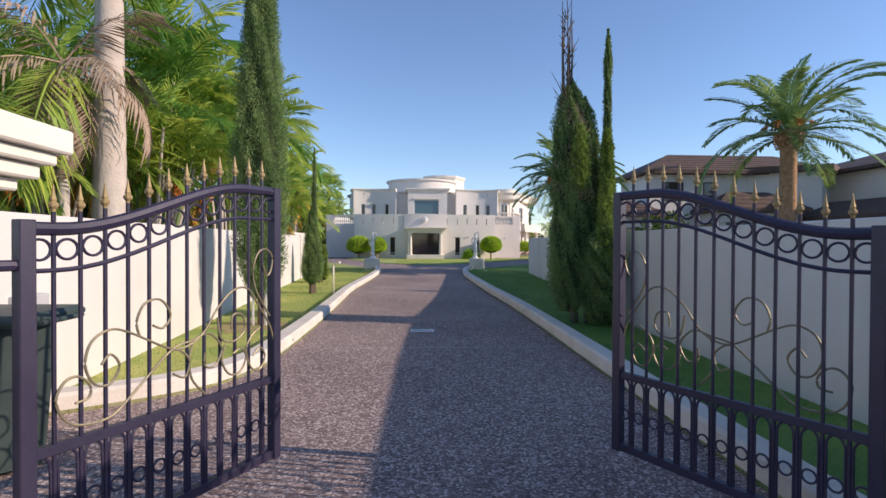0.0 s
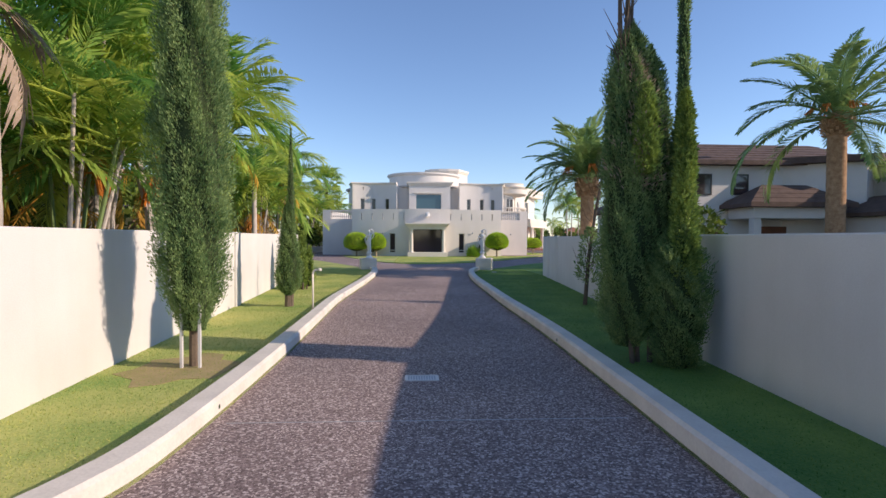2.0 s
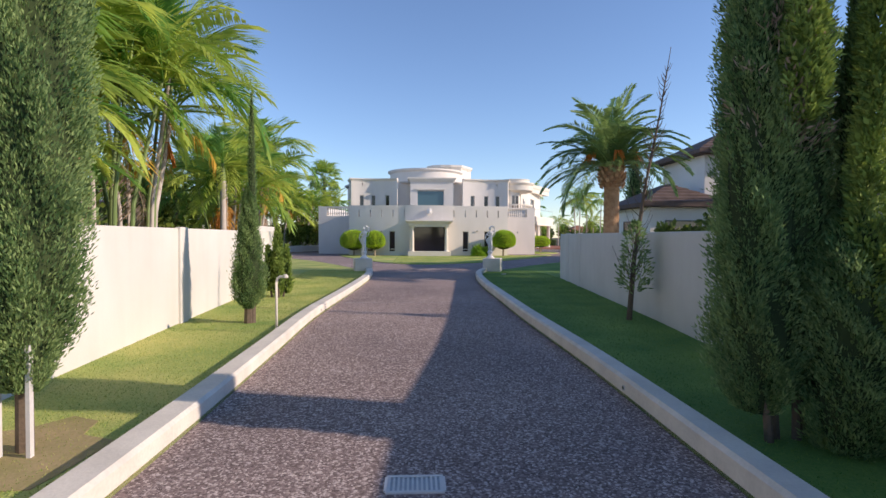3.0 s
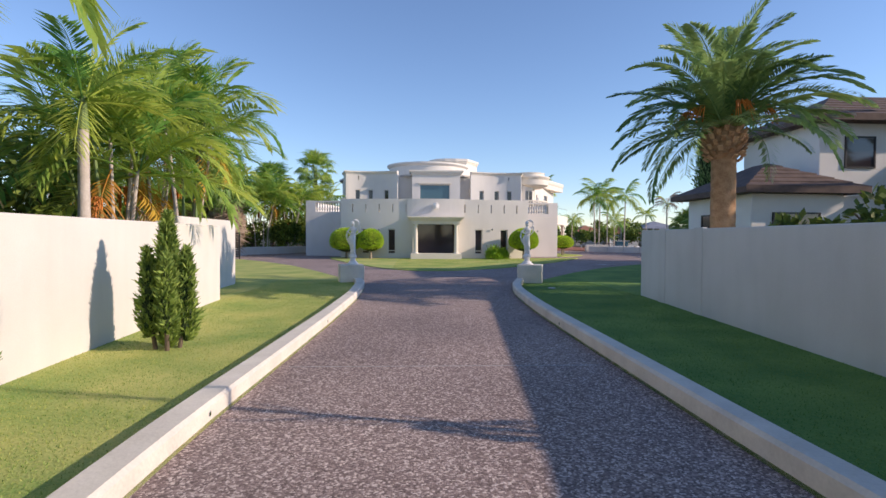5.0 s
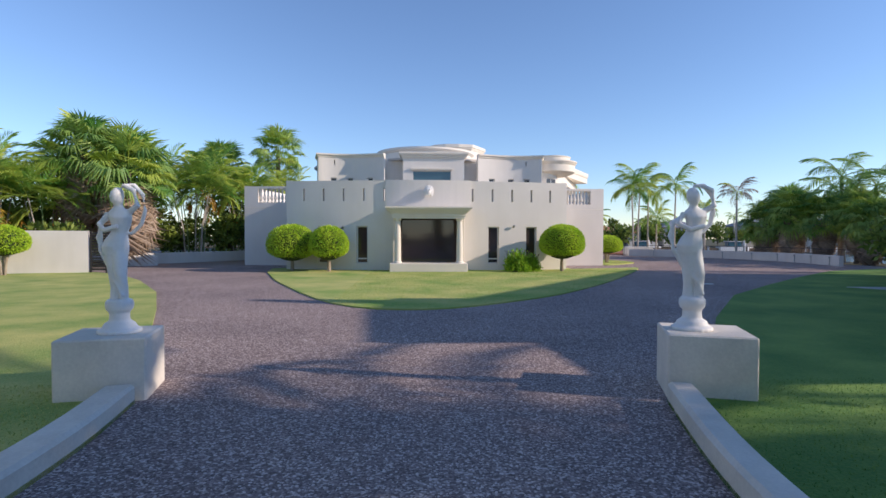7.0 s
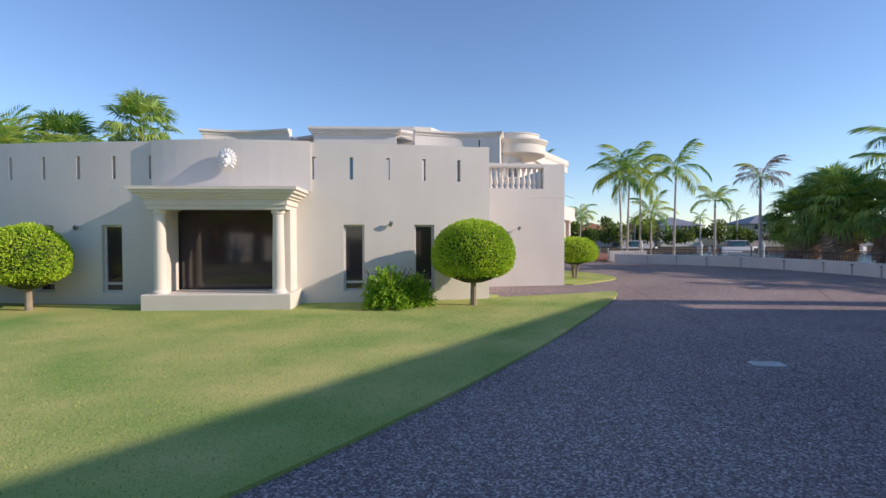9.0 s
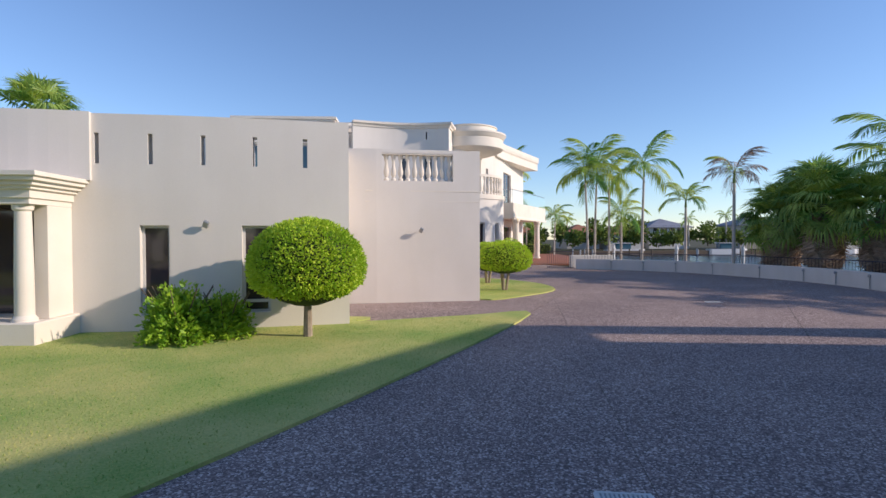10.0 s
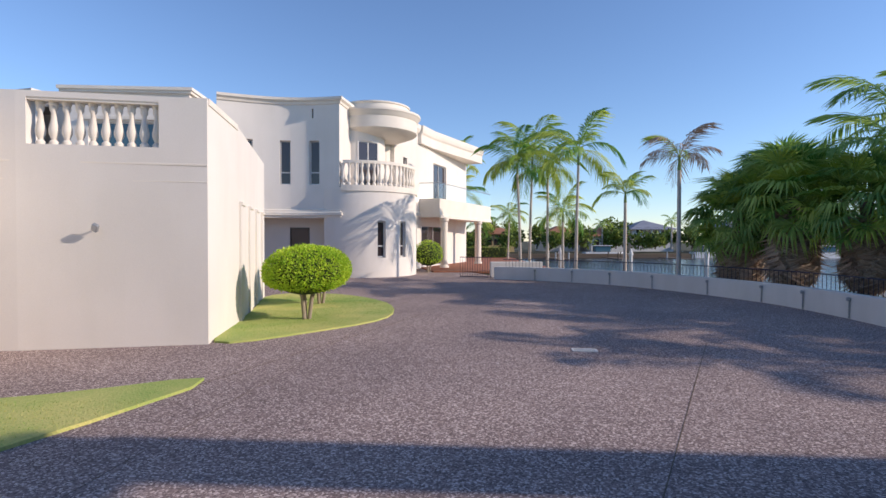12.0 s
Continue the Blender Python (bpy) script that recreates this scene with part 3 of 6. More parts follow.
    wave([(0.96, 1.06), (0.88, 1.22), (0.86, 1.35), (0.89, 1.45), (0.94, 1.47), (0.975, 1.42), (0.965, 1.34), (0.94, 1.31), (0.92, 1.37)])
    wave([(0.75, 0.88), (0.79, 0.90), (0.82, 0.85), (0.79, 0.77), (0.73, 0.77), (0.69, 0.86), (0.71, 0.94)])
    wave([(0.86, 0.84), (0.90, 0.88), (0.93, 0.82), (0.90, 0.75), (0.85, 0.77), (0.82, 0.88), (0.85, 0.96), (0.90, 1.0)])
    part("hinge", tube(B(), [(-0.36, 0, 1.42), (-0.03, 0, 1.42)], 0.022), IRON, th)
    return th


gate((-2.275, 5.065), (-1.62, 6.27), "open black iron gate with gilt spears and scrolls, sunlit")
gate((1.265, 5.065), (0.60, 6.29), "open black iron gate with gilt spears and scrolls, shaded")


def pier(x, y):
    th = thing("gate_pier", "rendered gate pier with a stepped cornice cap", "pier", (x, y, -0.06), "gate piers")
    part("shaft", box(B(), (-0.22, -0.22, -0.05), (0.22, 0.22, 1.72), 0.01), WALLW, th)
    bm = B()
    for k, (o, z0, z1) in enumerate(((0.25, 1.72, 1.77), (0.29, 1.77, 1.82), (0.34, 1.82, 1.88), (0.38, 1.88, 1.93), (0.42, 1.93, 2.03))):
        box(bm, (-o, -o, z0), (o, o, z1 - 0.003), 0.008)
    part("cap", bm, TRIM, th)


pier(-2.58, 4.77)
pier(1.6, 4.55)
bn = thing("wheelie_bin", "dark green plastic wheelie bin behind the gate", "bin", (-3.45, 6.55, 0))
part("body", tube(B(), [(0, 0, 0.04), (0, 0, 0.98)], 0.26, 0.34, n=4), BIN, bn)
part("lid", box(B(), (-0.34, -0.34, 0.98), (0.34, 0.34, 1.06), 0.03), BIN, bn)
part("handle", tube(B(), [(0.3, -0.2, 1.0), (0.38, -0.2, 1.0), (0.38, 0.2, 1.0), (0.3, 0.2, 1.0)], 0.018), BIN, bn)
for s in (-1, 1):
    part("wheel", tube(B(), [(-0.2, s * 0.25, 0.1), (-0.2, s * 0.31, 0.1)], 0.1, n=16), BIN, bn)
mb = thing("meter_box", "pale vented meter box on the boundary wall", "meter box", (-4.2, 7.75, 0.42))
part("case", box(B(), (0, -0.2, 0), (0.13, 0.2, 0.62), 0.01), CONC, mb)
for k in range(6):
    part("vent", box(B(), (0.13, -0.14, 0.12 + k * 0.05), (0.136, 0.14, 0.14 + k * 0.05)), DARKALU, mb)
pst = thing("garden_light", "thin white garden light on a bent post", "garden light", (-2.86, 17.3, 0.03))
part("post", tube(B(), [(0, 0, 0), (0, 0, 0.84), (0.015, 0, 0.9), (0.06, 0, 0.93), (0.12, 0, 0.93)], 0.022, n=8), KERB, pst, "", True)
part("head", lathe(B(), [(0.02, 0.05), (0.042, 0.035), (0.05, 0.0), (0.046, -0.01)], 12, (0.145, 0, 0.92)), KERB, pst, "small white lamp head", True)


# ---- statues ----
def pedestal(x0, x1, y0, y1, h, turn):
    m = Matrix.Translation(((x0 + x1) / 2, y0, 0)) @ Matrix.Rotation(radians(turn), 4, "Z") @ Matrix.Translation((-(x0 + x1) / 2, -y0, 0))
    bm = box(B(), (x0, y0, -0.05), (x1, y1, h), 0.015, m)
    tagged(obj("pedestal", bm, KERB), "square cream rendered pedestal at the kerb's end", "pedestal", group="statue pedestals")


pedestal(-3.31, -2.53, 32.5, 33.25, 0.60, 13)
pedestal(2.46, 3.26, 32.35, 33.1, 0.63, -17)


def statue(x, y, z, flip):
    bm = lathe(B(), [(0.20, 0), (0.20, 0.03), (0.16, 0.05), (0.14, 0.09), (0.095, 0.12), (0.09, 0.2), (0.12, 0.23), (0.13, 0.27), (0.125, 0.31), (0.11, 0.33)], 20)
    f = flip

    def loft(path):
        rings = []
        n = 14
        for cx, cy, cz, rx, ry in path:
            rings.append([bm.verts.new((cx * f + rx * math.cos(2 * math.pi * k / n), cy + ry * math.sin(2 * math.pi * k / n), cz)) for k in range(n)])
        for a, b in zip(rings, rings[1:]):
            for k in range(n):
                bm.faces.new((a[k], a[(k + 1) % n], b[(k + 1) % n], b[k]))
        bm.faces.new(rings[0][::-1])
        bm.faces.new(rings[-1])

    loft([(-0.045, 0.01, 0.32, 0.05, 0.06), (-0.04, 0.01, 0.45, 0.046, 0.05), (-0.045, 0.0, 0.58, 0.056, 0.062), (-0.055, 0, 0.72, 0.072, 0.078), (-0.06, 0, 0.84, 0.078, 0.09)])
    loft([(0.05, -0.02, 0.32, 0.045, 0.055), (0.055, -0.03, 0.45, 0.042, 0.048), (0.04, -0.05, 0.58, 0.055, 0.06), (0.02, -0.02, 0.72, 0.07, 0.075), (0.0, 0, 0.84, 0.078, 0.09)])
    loft([(-0.03, 0, 0.78, 0.118, 0.095), (-0.035, 0, 0.86, 0.128, 0.105), (-0.02, 0, 0.93, 0.108, 0.092), (0.005, 0, 1.0, 0.078, 0.068), (0.025, 0, 1.08, 0.092, 0.075), (0.025, -0.01, 1.15, 0.108, 0.085), (0.015, 0, 1.21, 0.108, 0.06), (0.0, 0, 1.245, 0.05, 0.045), (0.0, 0, 1.29, 0.034, 0.034)])
    loft([(0.0, -0.01, 1.27, 0.03, 0.035), (-0.005, -0.015, 1.31, 0.056, 0.062), (-0.01, -0.01, 1.36, 0.064, 0.074), (-0.01, 0.0, 1.41, 0.055, 0.066), (-0.01, 0.01, 1.45, 0.025, 0.03)])
    tube(bm, [(0.10 * f, 0, 1.2), (0.2 * f, -0.03, 1.27), (0.17 * f, -0.04, 1.42), (0.06 * f, -0.02, 1.47)], 0.035, 0.026, 8)
    tube(bm, [(-0.10 * f, 0, 1.19), (-0.17 * f, -0.03, 1.08), (-0.08 * f, -0.11, 1.02), (0.06 * f, -0.13, 1.06)], 0.035, 0.025, 8)
    tube(bm, [(0.02 * f, 0.03, 1.47), (0.13 * f, 0.05, 1.48), (0.215 * f, 0.05, 1.38), (0.235 * f, 0.05, 1.22), (0.2 * f, 0.04, 1.08), (0.1 * f, 0.03, 0.98)], 0.035, 0.03, 8, 0.6)
    tube(bm, [(-0.08 * f, 0.03, 1.17), (-0.19 * f, 0.04, 1.1), (-0.215 * f, 0.04, 0.95), (-0.19 * f, 0.03, 0.82), (-0.1 * f, 0.02, 0.66), (0.02 * f, -0.06, 0.5), (0.07 * f, -0.06, 0.36)], 0.036, 0.04, 8, 0.6)
    ob = obj("statue", bm, MARBLE, True)
    ob.location = (x, y, z)
    md = ob.modifiers.new("blend", "REMESH")
    md.mode, md.voxel_size, md.use_smooth_shade = "VOXEL", 0.011, True
    sm = ob.modifiers.new("soften", "SMOOTH")
    sm.factor, sm.iterations = 0.5, 2
    return tagged(ob, "white draped classical garden statue on a pedestal", "statue", group="garden statues")


statue(-2.95, 32.9, 0.60, 1)
statue(2.86, 32.75, 0.63, 1)


# ---- mansion ----
CX = 0.5
house = thing("mansion", "white rendered two-storey mansion with curved parapets", "house", (0, 0, 0))


def fy(x):
    """Front wall line of the low block, bowed."""
    u = (x - CX) / 6.6
    return 51.55 + 0.75 * u * u


def window(parent, p, d, w, z0, z1, depth=0.12, mat=DARKGL, frame=ALU, mull=(), sill=True, transom=None):
    """A framed pane: p the plan corner, d the plan direction along the wall (outside to its right)."""
    d = Vector(d).normalized()
    m = Matrix(((d.x, d.y, 0, p[0]), (d.y, -d.x, 0, p[1]), (0, 0, 1, 0), (0, 0, 0, 1)))
    q = -depth
    bm = B()
    t = 0.05
    box(bm, (0, q - 0.03, z0), (t, q + 0.03, z1), 0, m)
    box(bm, (w - t, q - 0.03, z0), (w, q + 0.03, z1), 0, m)
    box(bm, (t, q - 0.03, z1 - t), (w - t, q + 0.03, z1), 0, m)
    box(bm, (t, q - 0.03, z0), (w - t, q + 0.03, z0 + t), 0, m)
    for x in mull:
        box(bm, (x - 0.025, q - 0.028, z0 + t), (x + 0.025, q + 0.028, z1 - t), 0, m)
    if transom:
        box(bm, (t, q - 0.028, transom - 0.03), (w - t, q + 0.028, transom + 0.03), 0, m)
    bmesh.ops.recalc_face_normals(bm, faces=bm.faces)
    wn_ = part("window", bm, frame, parent)
    bm = box(B(), (t, q - 0.008, z0 + t), (w - t, q + 0.004, z1 - t), 0, m)
    bmesh.ops.recalc_face_normals(bm, faces=bm.faces)
    part("pane", bm, mat, wn_)
    return wn_


def run(line, x):
    """Length along line up to plan x."""
    s = 0
    for a, b in zip(line, line[1:]):
        if a[0] <= x <= b[0]:
            return s + (Vector(b) - Vector(a)).length * (x - a[0]) / (b[0] - a[0])
        s += (Vector(b) - Vector(a)).length
    return s


XL, XR = -6.05, 7.08
front = [(XL + (XR - XL) * i / 28, fy(XL + (XR - XL) * i / 28)) for i in range(29)]
holes, wins = [], []
for k in range(5):
    for x in (2.48 + 0.93 * k, 2 * CX - 2.48 - 0.93 * k - 0.07):
        holes.append((run(front, x), run(front, x + 0.085), 3.18, 3.75))
for x in (3.25, 5.06, 2 * CX - 3.78, 2 * CX - 5.58):
    holes.append((run(front, x), run(front, x + 0.52), 0.33, 2.03))
    wins.append(x)
s0, s1 = run(front, -0.88), run(front, 1.95)
holes.append((s0, s1, 0.38, 2.42))
part("front_wall", pierced(B(), front, -0.1, 4.11, 0.28, holes), RENDER, house)
for x in wins:
    y = fy(x)
    window(house, (x, y), (0.52, fy(x + 0.52) - y), 0.52, 0.33, 2.03, 0.14, DARKGL, ALU, (), True, 0.55)
window(house, (-0.88, fy(-0.88)), (1, 0), 2.83, 0.38, 2.42, 0.10, DARKGL, DARKALU)
# bowed parapet centre
bow = [(-1.45 + 3.9 * i / 12, 51.53 - 0.2 * (1 - ((i - 6) / 6) ** 2)) for i in range(13)]
part("parapet_bow", sweep(B(), bow, [(0, 2.86), (0, 4.12), (-0.3, 4.12), (-0.3, 2.86)]), RENDER, house)
# portico
po = part("portico_plinth", box(B(), (-1.2, 50.42, -0.08), (2.2, 51.7, 0.40), 0.02), TRIM, house)
def stepped(steps, inner):
    """A closed moulding profile from (projection, bottom, top) steps."""
    prof = [(-inner, steps[0][1])]
    for o, z0, z1 in steps:
        prof += [(o, z0), (o, z1)]
    return prof + [(-inner, steps[-1][2])]


bm = sweep(B(), [(-1.08, 51.6), (-1.08, 50.5), (2.08, 50.5), (2.08, 51.6)], stepped(((0.0, 2.36, 2.45), (0.04, 2.46, 2.59), (0.10, 2.60, 2.65), (0.17, 2.66, 2.72), (0.25, 2.73, 2.79), (0.31, 2.80, 2.87)), 0.3))
part("portico_ceiling", box(B(), (-0.8, 50.78, 2.40), (1.8, 51.5, 2.86)), TRIM, house)
part("portico_cornice", bm, TRIM, house)
for x in (-0.86, 1.86):
    part("column", lathe(B(), [(0.19, 0.40), (0.19, 0.44), (0.165, 0.47), (0.145, 0.50), (0.14, 1.2), (0.12, 2.24), (0.15, 2.27), (0.16, 2.36)], 24, (x, 50.68, 0)), TRIM, house, "smooth round portico column", True)
for x in (-1.08, 1.84):
    part("pilaster", box(B(), (x, 50.95, 0.40), (x + 0.24, 51.6, 2.36), 0.01), TRIM, house)
# lion mask
bm = B()
bmesh.ops.create_uvsphere(bm, u_segments=16, v_segments=10, radius=0.14, matrix=Matrix.Translation((0.5, 51.2, 3.6)) @ Matrix.Diagonal((1, 1.0, 1.25, 1)))
for x, z, rr in ((0.44, 3.66, 0.045), (0.56, 3.66, 0.045), (0.5, 3.58, 0.06), (0.47, 3.52, 0.045), (0.53, 3.52, 0.045), (0.5, 3.44, 0.04)):
    bmesh.ops.create_uvsphere(bm, u_segments=10, v_segments=6, radius=rr, matrix=Matrix.Translation((x, 51.08, z)))
for k in range(14):
    a = math.pi * (-0.25 + 1.5 * k / 13)
    for q, rr in ((0.15, 0.055), (0.19, 0.045)):
        bmesh.ops.create_uvsphere(bm, u_segments=8, v_segments=6, radius=rr, matrix=Matrix.Translation((0.5 + q * math.cos(a), 51.2 + 0.3 * (q - 0.15), 3.6 + 1.25 * q * math.sin(a))))
part("wall_mask", bm, MARBLE, house, "carved white lion mask", True)


def sconce(x, y, z, dx=0.0, dy=-1.0):
    th = part("wall_lamp", box(B(), (-0.05, -0.035, -0.07), (0.05, 0.035, 0.07), 0.012, Matrix.Translation((x + dx * 0.1, y + dy * 0.1, z)) @ Matrix.Rotation(0.5, 4, "Y") @ Matrix.Rotation(0.5, 4, "X")), STEEL, house)
    part("bracket", tube(B(), [(x, y, z), (x + dx * 0.09, y + dy * 0.09, z)], 0.012, n=6), ALU, th)


sconce(4.45, fy(4.45), 2.05)
sconce(-3.4, fy(-3.4), 1.97)
sconce(8.62, 56.05, 2.0)


def block(side):
    """Garage flank and balustraded wing; side 1 east, -1 west."""
    X = lambda x: CX + side * (x - CX)
    P = lambda pts: [(X(x), y) for x, y in pts][:: side]
    # overhanging flank wall with slits
    line = P([(7.08, 52.3), (6.62, 55.95)])
    L = (Vector(line[1]) - Vector(line[0])).length
    hs = [(L * a, L * a + 0.07, 3.2, 3.75) for a in ((0.3, 0.52, 0.72) if side > 0 else (0.28, 0.48, 0.7))]
    part("flank_wall", pierced(B(), line, 2.02, 4.13, 0.25, hs), RENDER, house)
    low = P([(7.08, 52.3), (6.98, 53.1)])
    part("flank_pier", pierced(B(), low, -0.1, 2.02, 0.25), RENDER, house)
    rec = P([(6.65, 53.0), (6.35, 55.9)])
    L2 = (Vector(rec[1]) - Vector(rec[0])).length
    part("recess_wall", pierced(B(), rec, -0.1, 2.05, 0.2, [(0.25, L2 - 0.3, 0.0, 1.98)]), RENDER, house)
    d = Vector(rec[1]) - Vector(rec[0])
    d.normalize()
    nrm = Vector((d.y, -d.x))
    a = Vector(rec[0]) + d * 0.25 - nrm * 0.08
    dr = part("roller_door", sweep(B(), [tuple(a), tuple(a + d * (L2 - 0.55))], [(0, 0.0), (0, 1.98), (-0.03, 1.98), (-0.03, 0.0)]), ALU, house)
    for k in range(20):
        b0 = a + d * 0.02
        part("slat", sweep(B(), [tuple(b0), tuple(a + d * (L2 - 0.57))], [(0, 0.03 + k * 0.097), (0.012, 0.05 + k * 0.097), (0.012, 0.1 + k * 0.097), (0, 0.12 + k * 0.097)]), ALU, dr)
    part("recess_soffit", prism(B(), P([(7.06, 52.6), (6.35, 52.6), (6.2, 55.95), (6.6, 55.95)]), 2.05, 2.12), RENDER, house)
    # wing front with a balustraded opening
    wl = P([(6.3, 55.88), (7.4, 55.95), (10.28, 56.3)])
    w0 = run(wl, X(7.55) if side > 0 else X(9.52))
    w1 = run(wl, X(9.52) if side > 0 else X(7.55))
    part("wing_wall", pierced(B(), wl, -0.1, 4.22, 0.28, [(w0, w1, 3.36, 4.12)]), RENDER, house)
    part("wing_moulding", sweep(B(), P([(7.1, 55.93), (10.28, 56.3)]), [(0.0, 3.06), (0.01, 3.065), (0.01, 3.095), (0.0, 3.10)]), TRIM, house)
    part("wing_groove", sweep(B(), P([(7.1, 55.93), (10.28, 56.3)]), [(0.0, 2.78), (0.006, 2.783), (0.006, 2.795), (0.0, 2.80)]), TRIM, house)
    side_l = P([(10.28, 56.3), (10.1, 58.5), (9.15, 64.2)])
    part("wing_side_wall", pierced(B(), side_l, -0.1, 4.22, 0.28), RENDER, house)
    q0, q1 = Vector((X(10.1), 58.5)), Vector((X(9.15), 64.2))
    for f0 in (0.03, 0.3, 0.56, 0.82):
        qa, qb = q0.lerp(q1, f0), q0.lerp(q1, f0 + 0.09)
        ln = [tuple(qa), tuple(qb)][:: side]
        part("side_pilaster", sweep(B(), ln, [(0.0, -0.05), (0.05, -0.05), (0.05, 2.55), (0.08, 2.56), (0.08, 2.62), (0.0, 2.64)]), RENDER, house)
    part("wing_cornice", sweep(B(), P([(10.275, 56.36), (10.1, 58.5)]), [(0.0, 4.12), (0.02, 4.13), (0.02, 4.24), (-0.27, 4.24), (-0.27, 4.225), (0.0, 4.225)]), TRIM, house)
    bal = None
    for k in range(10):
        x = 7.66 + 1.76 * k / 9
        y = 55.98 + 0.35 * (x - 7.4) / 2.88 + 0.14
        if bal is None:
            bal = part("baluster", lathe(B(), [(0.07, 3.36), (0.07, 3.42), (0.04, 3.46), (0.075, 3.56), (0.078, 3.62), (0.045, 3.78), (0.035, 3.9), (0.06, 3.95), (0.06, 4.02), (0.07, 4.03), (0.07, 4.08)], 12), TRIM, house, "", True)
            bal.location = (X(x), y, 0)
        else:
            place("baluster", bal.data, house, Matrix.Translation((X(x), y, 0)))
    part("balustrade_rail", sweep(B(), P([(7.5, 56.02), (9.57, 56.27)]), [(0.04, 4.08), (0.04, 4.16), (-0.22, 4.16), (-0.22, 4.08)]), TRIM, house)
    part("wing_back_wall", pierced(B(), P([(9.15, 64.2), (4.5, 66.5)]), -0.1, 4.05, 0.25), RENDER, house)


block(1)
block(-1)
part("terrace", prism(B(), [(-5.6, 52.75), (6.6, 52.75), (6.3, 56.25), (9.95, 56.65), (8.85, 64.1), (4.5, 66.2), (4.5, 72), (-3.5, 72), (-3.5, 66.2), (-7.8, 64.1), (-8.95, 56.65), (-5.3, 56.25)], 3.0, 3.2), GREYR, house)

# upper storey
def upper(side):
    X = lambda x: 1.11 + side * (x - CX) * 0.952
    P = lambda pts: [(X(x), y) for x, y in pts][:: side]
    pts = [(4.63 + 5.77 * i / 14, 71.8 + 0.75 * math.sin(math.pi * (0.15 + 0.85 * (1 - i / 14)))) for i in range(15)]
    line = P(pts)
    hs = []
    xs = (5.65, 7.42, 8.86)
    for x in xs:
        a, b = sorted((run(line, X(x)), run(line, X(x + 0.52))))
        hs.append((a, b, 4.42, 6.5))
    a, b = sorted((run(line, X(9.0)), run(line, X(9.08))))
    hs.append((a, b, 7.55, 8.0))
    part("upper_front_wall", welded(pierced(B(), line, 2.95, 8.38, 0.3, hs)), RENDER, house, "", True)
    for x in xs:
        p0, p1 = (Vector((X(v), 71.8 + 0.75 * math.sin(math.pi * (0.15 + 0.85 * (1 - (v - 4.63) / 5.77))))) for v in (x, x + 0.52))
        if side < 0:
            p0, p1 = p1, p0
        window(house, p0, p1 - p0, (p1 - p0).length, 4.42, 6.5, 0.2, DARKGL, ALU, (), True, 5.0)
    end = P([(10.4, 71.8 + 0.75 * math.sin(math.pi * 0.15)), (11.0, 74.6)])
    part("upper_end_wall", pierced(B(), end, 2.95, 8.38, 0.3), RENDER, house)
    corn = P(pts + [(11.0, 74.6)])
    part("upper_cornice", sweep(B(), corn, [(0.0, 8.18), (0.05, 8.2), (0.08, 8.3), (0.18, 8.38), (0.18, 8.5), (-0.3, 8.5), (-0.3, 8.385), (0.0, 8.385)]), TRIM, house)
    part("overhang_moulding", sweep(B(), corn, [(0.0, 2.84), (0.1, 2.84), (0.1, 2.92), (0.17, 2.95), (0.17, 3.08), (0.08, 3.12), (0.08, 3.2), (0.0, 3.24)]), TRIM, house)
    part("overhang_soffit", prism(B(), P(pts + [(10.5, 74.4), (4.63, 74.4)]), 2.86, 2.96), RENDER, house)
    part("lower_wall", pierced(B(), P([(4.5, 73.3), (10.6, 73.5)]), -0.1, 2.9, 0.25, [(3.05, 4.0, 0.0, 2.4) if side > 0 else (1.81, 2.76, 0.0, 2.4)]), RENDER, house)
    a = P([(7.7, 73.405), (8.7, 73.437)])
    window(house, a[0], Vector(a[1]) - Vector(a[0]), 0.95, 0.0, 2.4, 0.1, DARKGL, DARKALU)
    part("recess_wall", pierced(B(), P([(2.6, 72.9), (4.63, 72.9)]), 3.0, 8.2, 0.3), RENDER, house)


upper(1)
upper(-1)
cl = [(-2.86 + 0.0, 71.5), (3.86, 71.5)]
cblock = [(-2.86 + 1.6, 72.9), (-1.26, 71.55), (3.86, 71.55), (3.86, 72.9)]
wcen = [(-1.26, 71.55), (3.86, 71.55)]
part("centre_wall", pierced(B(), wcen, 3.0, 8.3, 0.35, [(0.82, 4.01, 5.2, 7.04)]), RENDER, house)
window(house, (-0.44, 71.55), (1, 0), 3.19, 5.2, 7.04, 0.18, BLUEGL, ALU)
for x in (-1.26, 3.86):
    part("centre_return", box(B(), (x - 0.02, 71.91, 3.0), (x + 0.02, 73.2, 8.3)), RENDER, house)
bm = sweep(B(), [(-1.26, 74), (-1.26, 71.55), (3.86, 71.55), (3.86, 74)], stepped(((0.05, 8.05, 8.14), (0.14, 8.15, 8.29), (0.25, 8.3, 8.41), (0.32, 8.42, 8.56)), 0.3))
part("centre_cornice", bm, TRIM, house)
part("window_hood", box(B(), (-0.6, 71.4, 7.12), (2.9, 71.55, 7.28), 0.01), TRIM, house)
bm = lathe(B(), [(5.6, 8.2), (5.6, 11.25), (5.75, 11.35), (5.95, 11.5), (5.95, 11.72)], 64, (0.9, 93.0, 0))
part("roof_drum", bm, RENDER, house, "", True)
LANT = [(1.4, 99.0), (1.4, 94.2), (2.2, 92.8), (3.4, 92.2), (4.9, 92.1), (6.5, 92.4), (8.4, 95.6), (8.0, 99.0)]
part("roof_lantern", prism(B(), LANT, 8.2, 12.6), RENDER, house)
part("lantern_cornice", sweep(B(), LANT, stepped(((0.06, 12.2, 12.32), (0.14, 12.33, 12.48), (0.25, 12.5, 12.85)), 0.2)), TRIM, house)
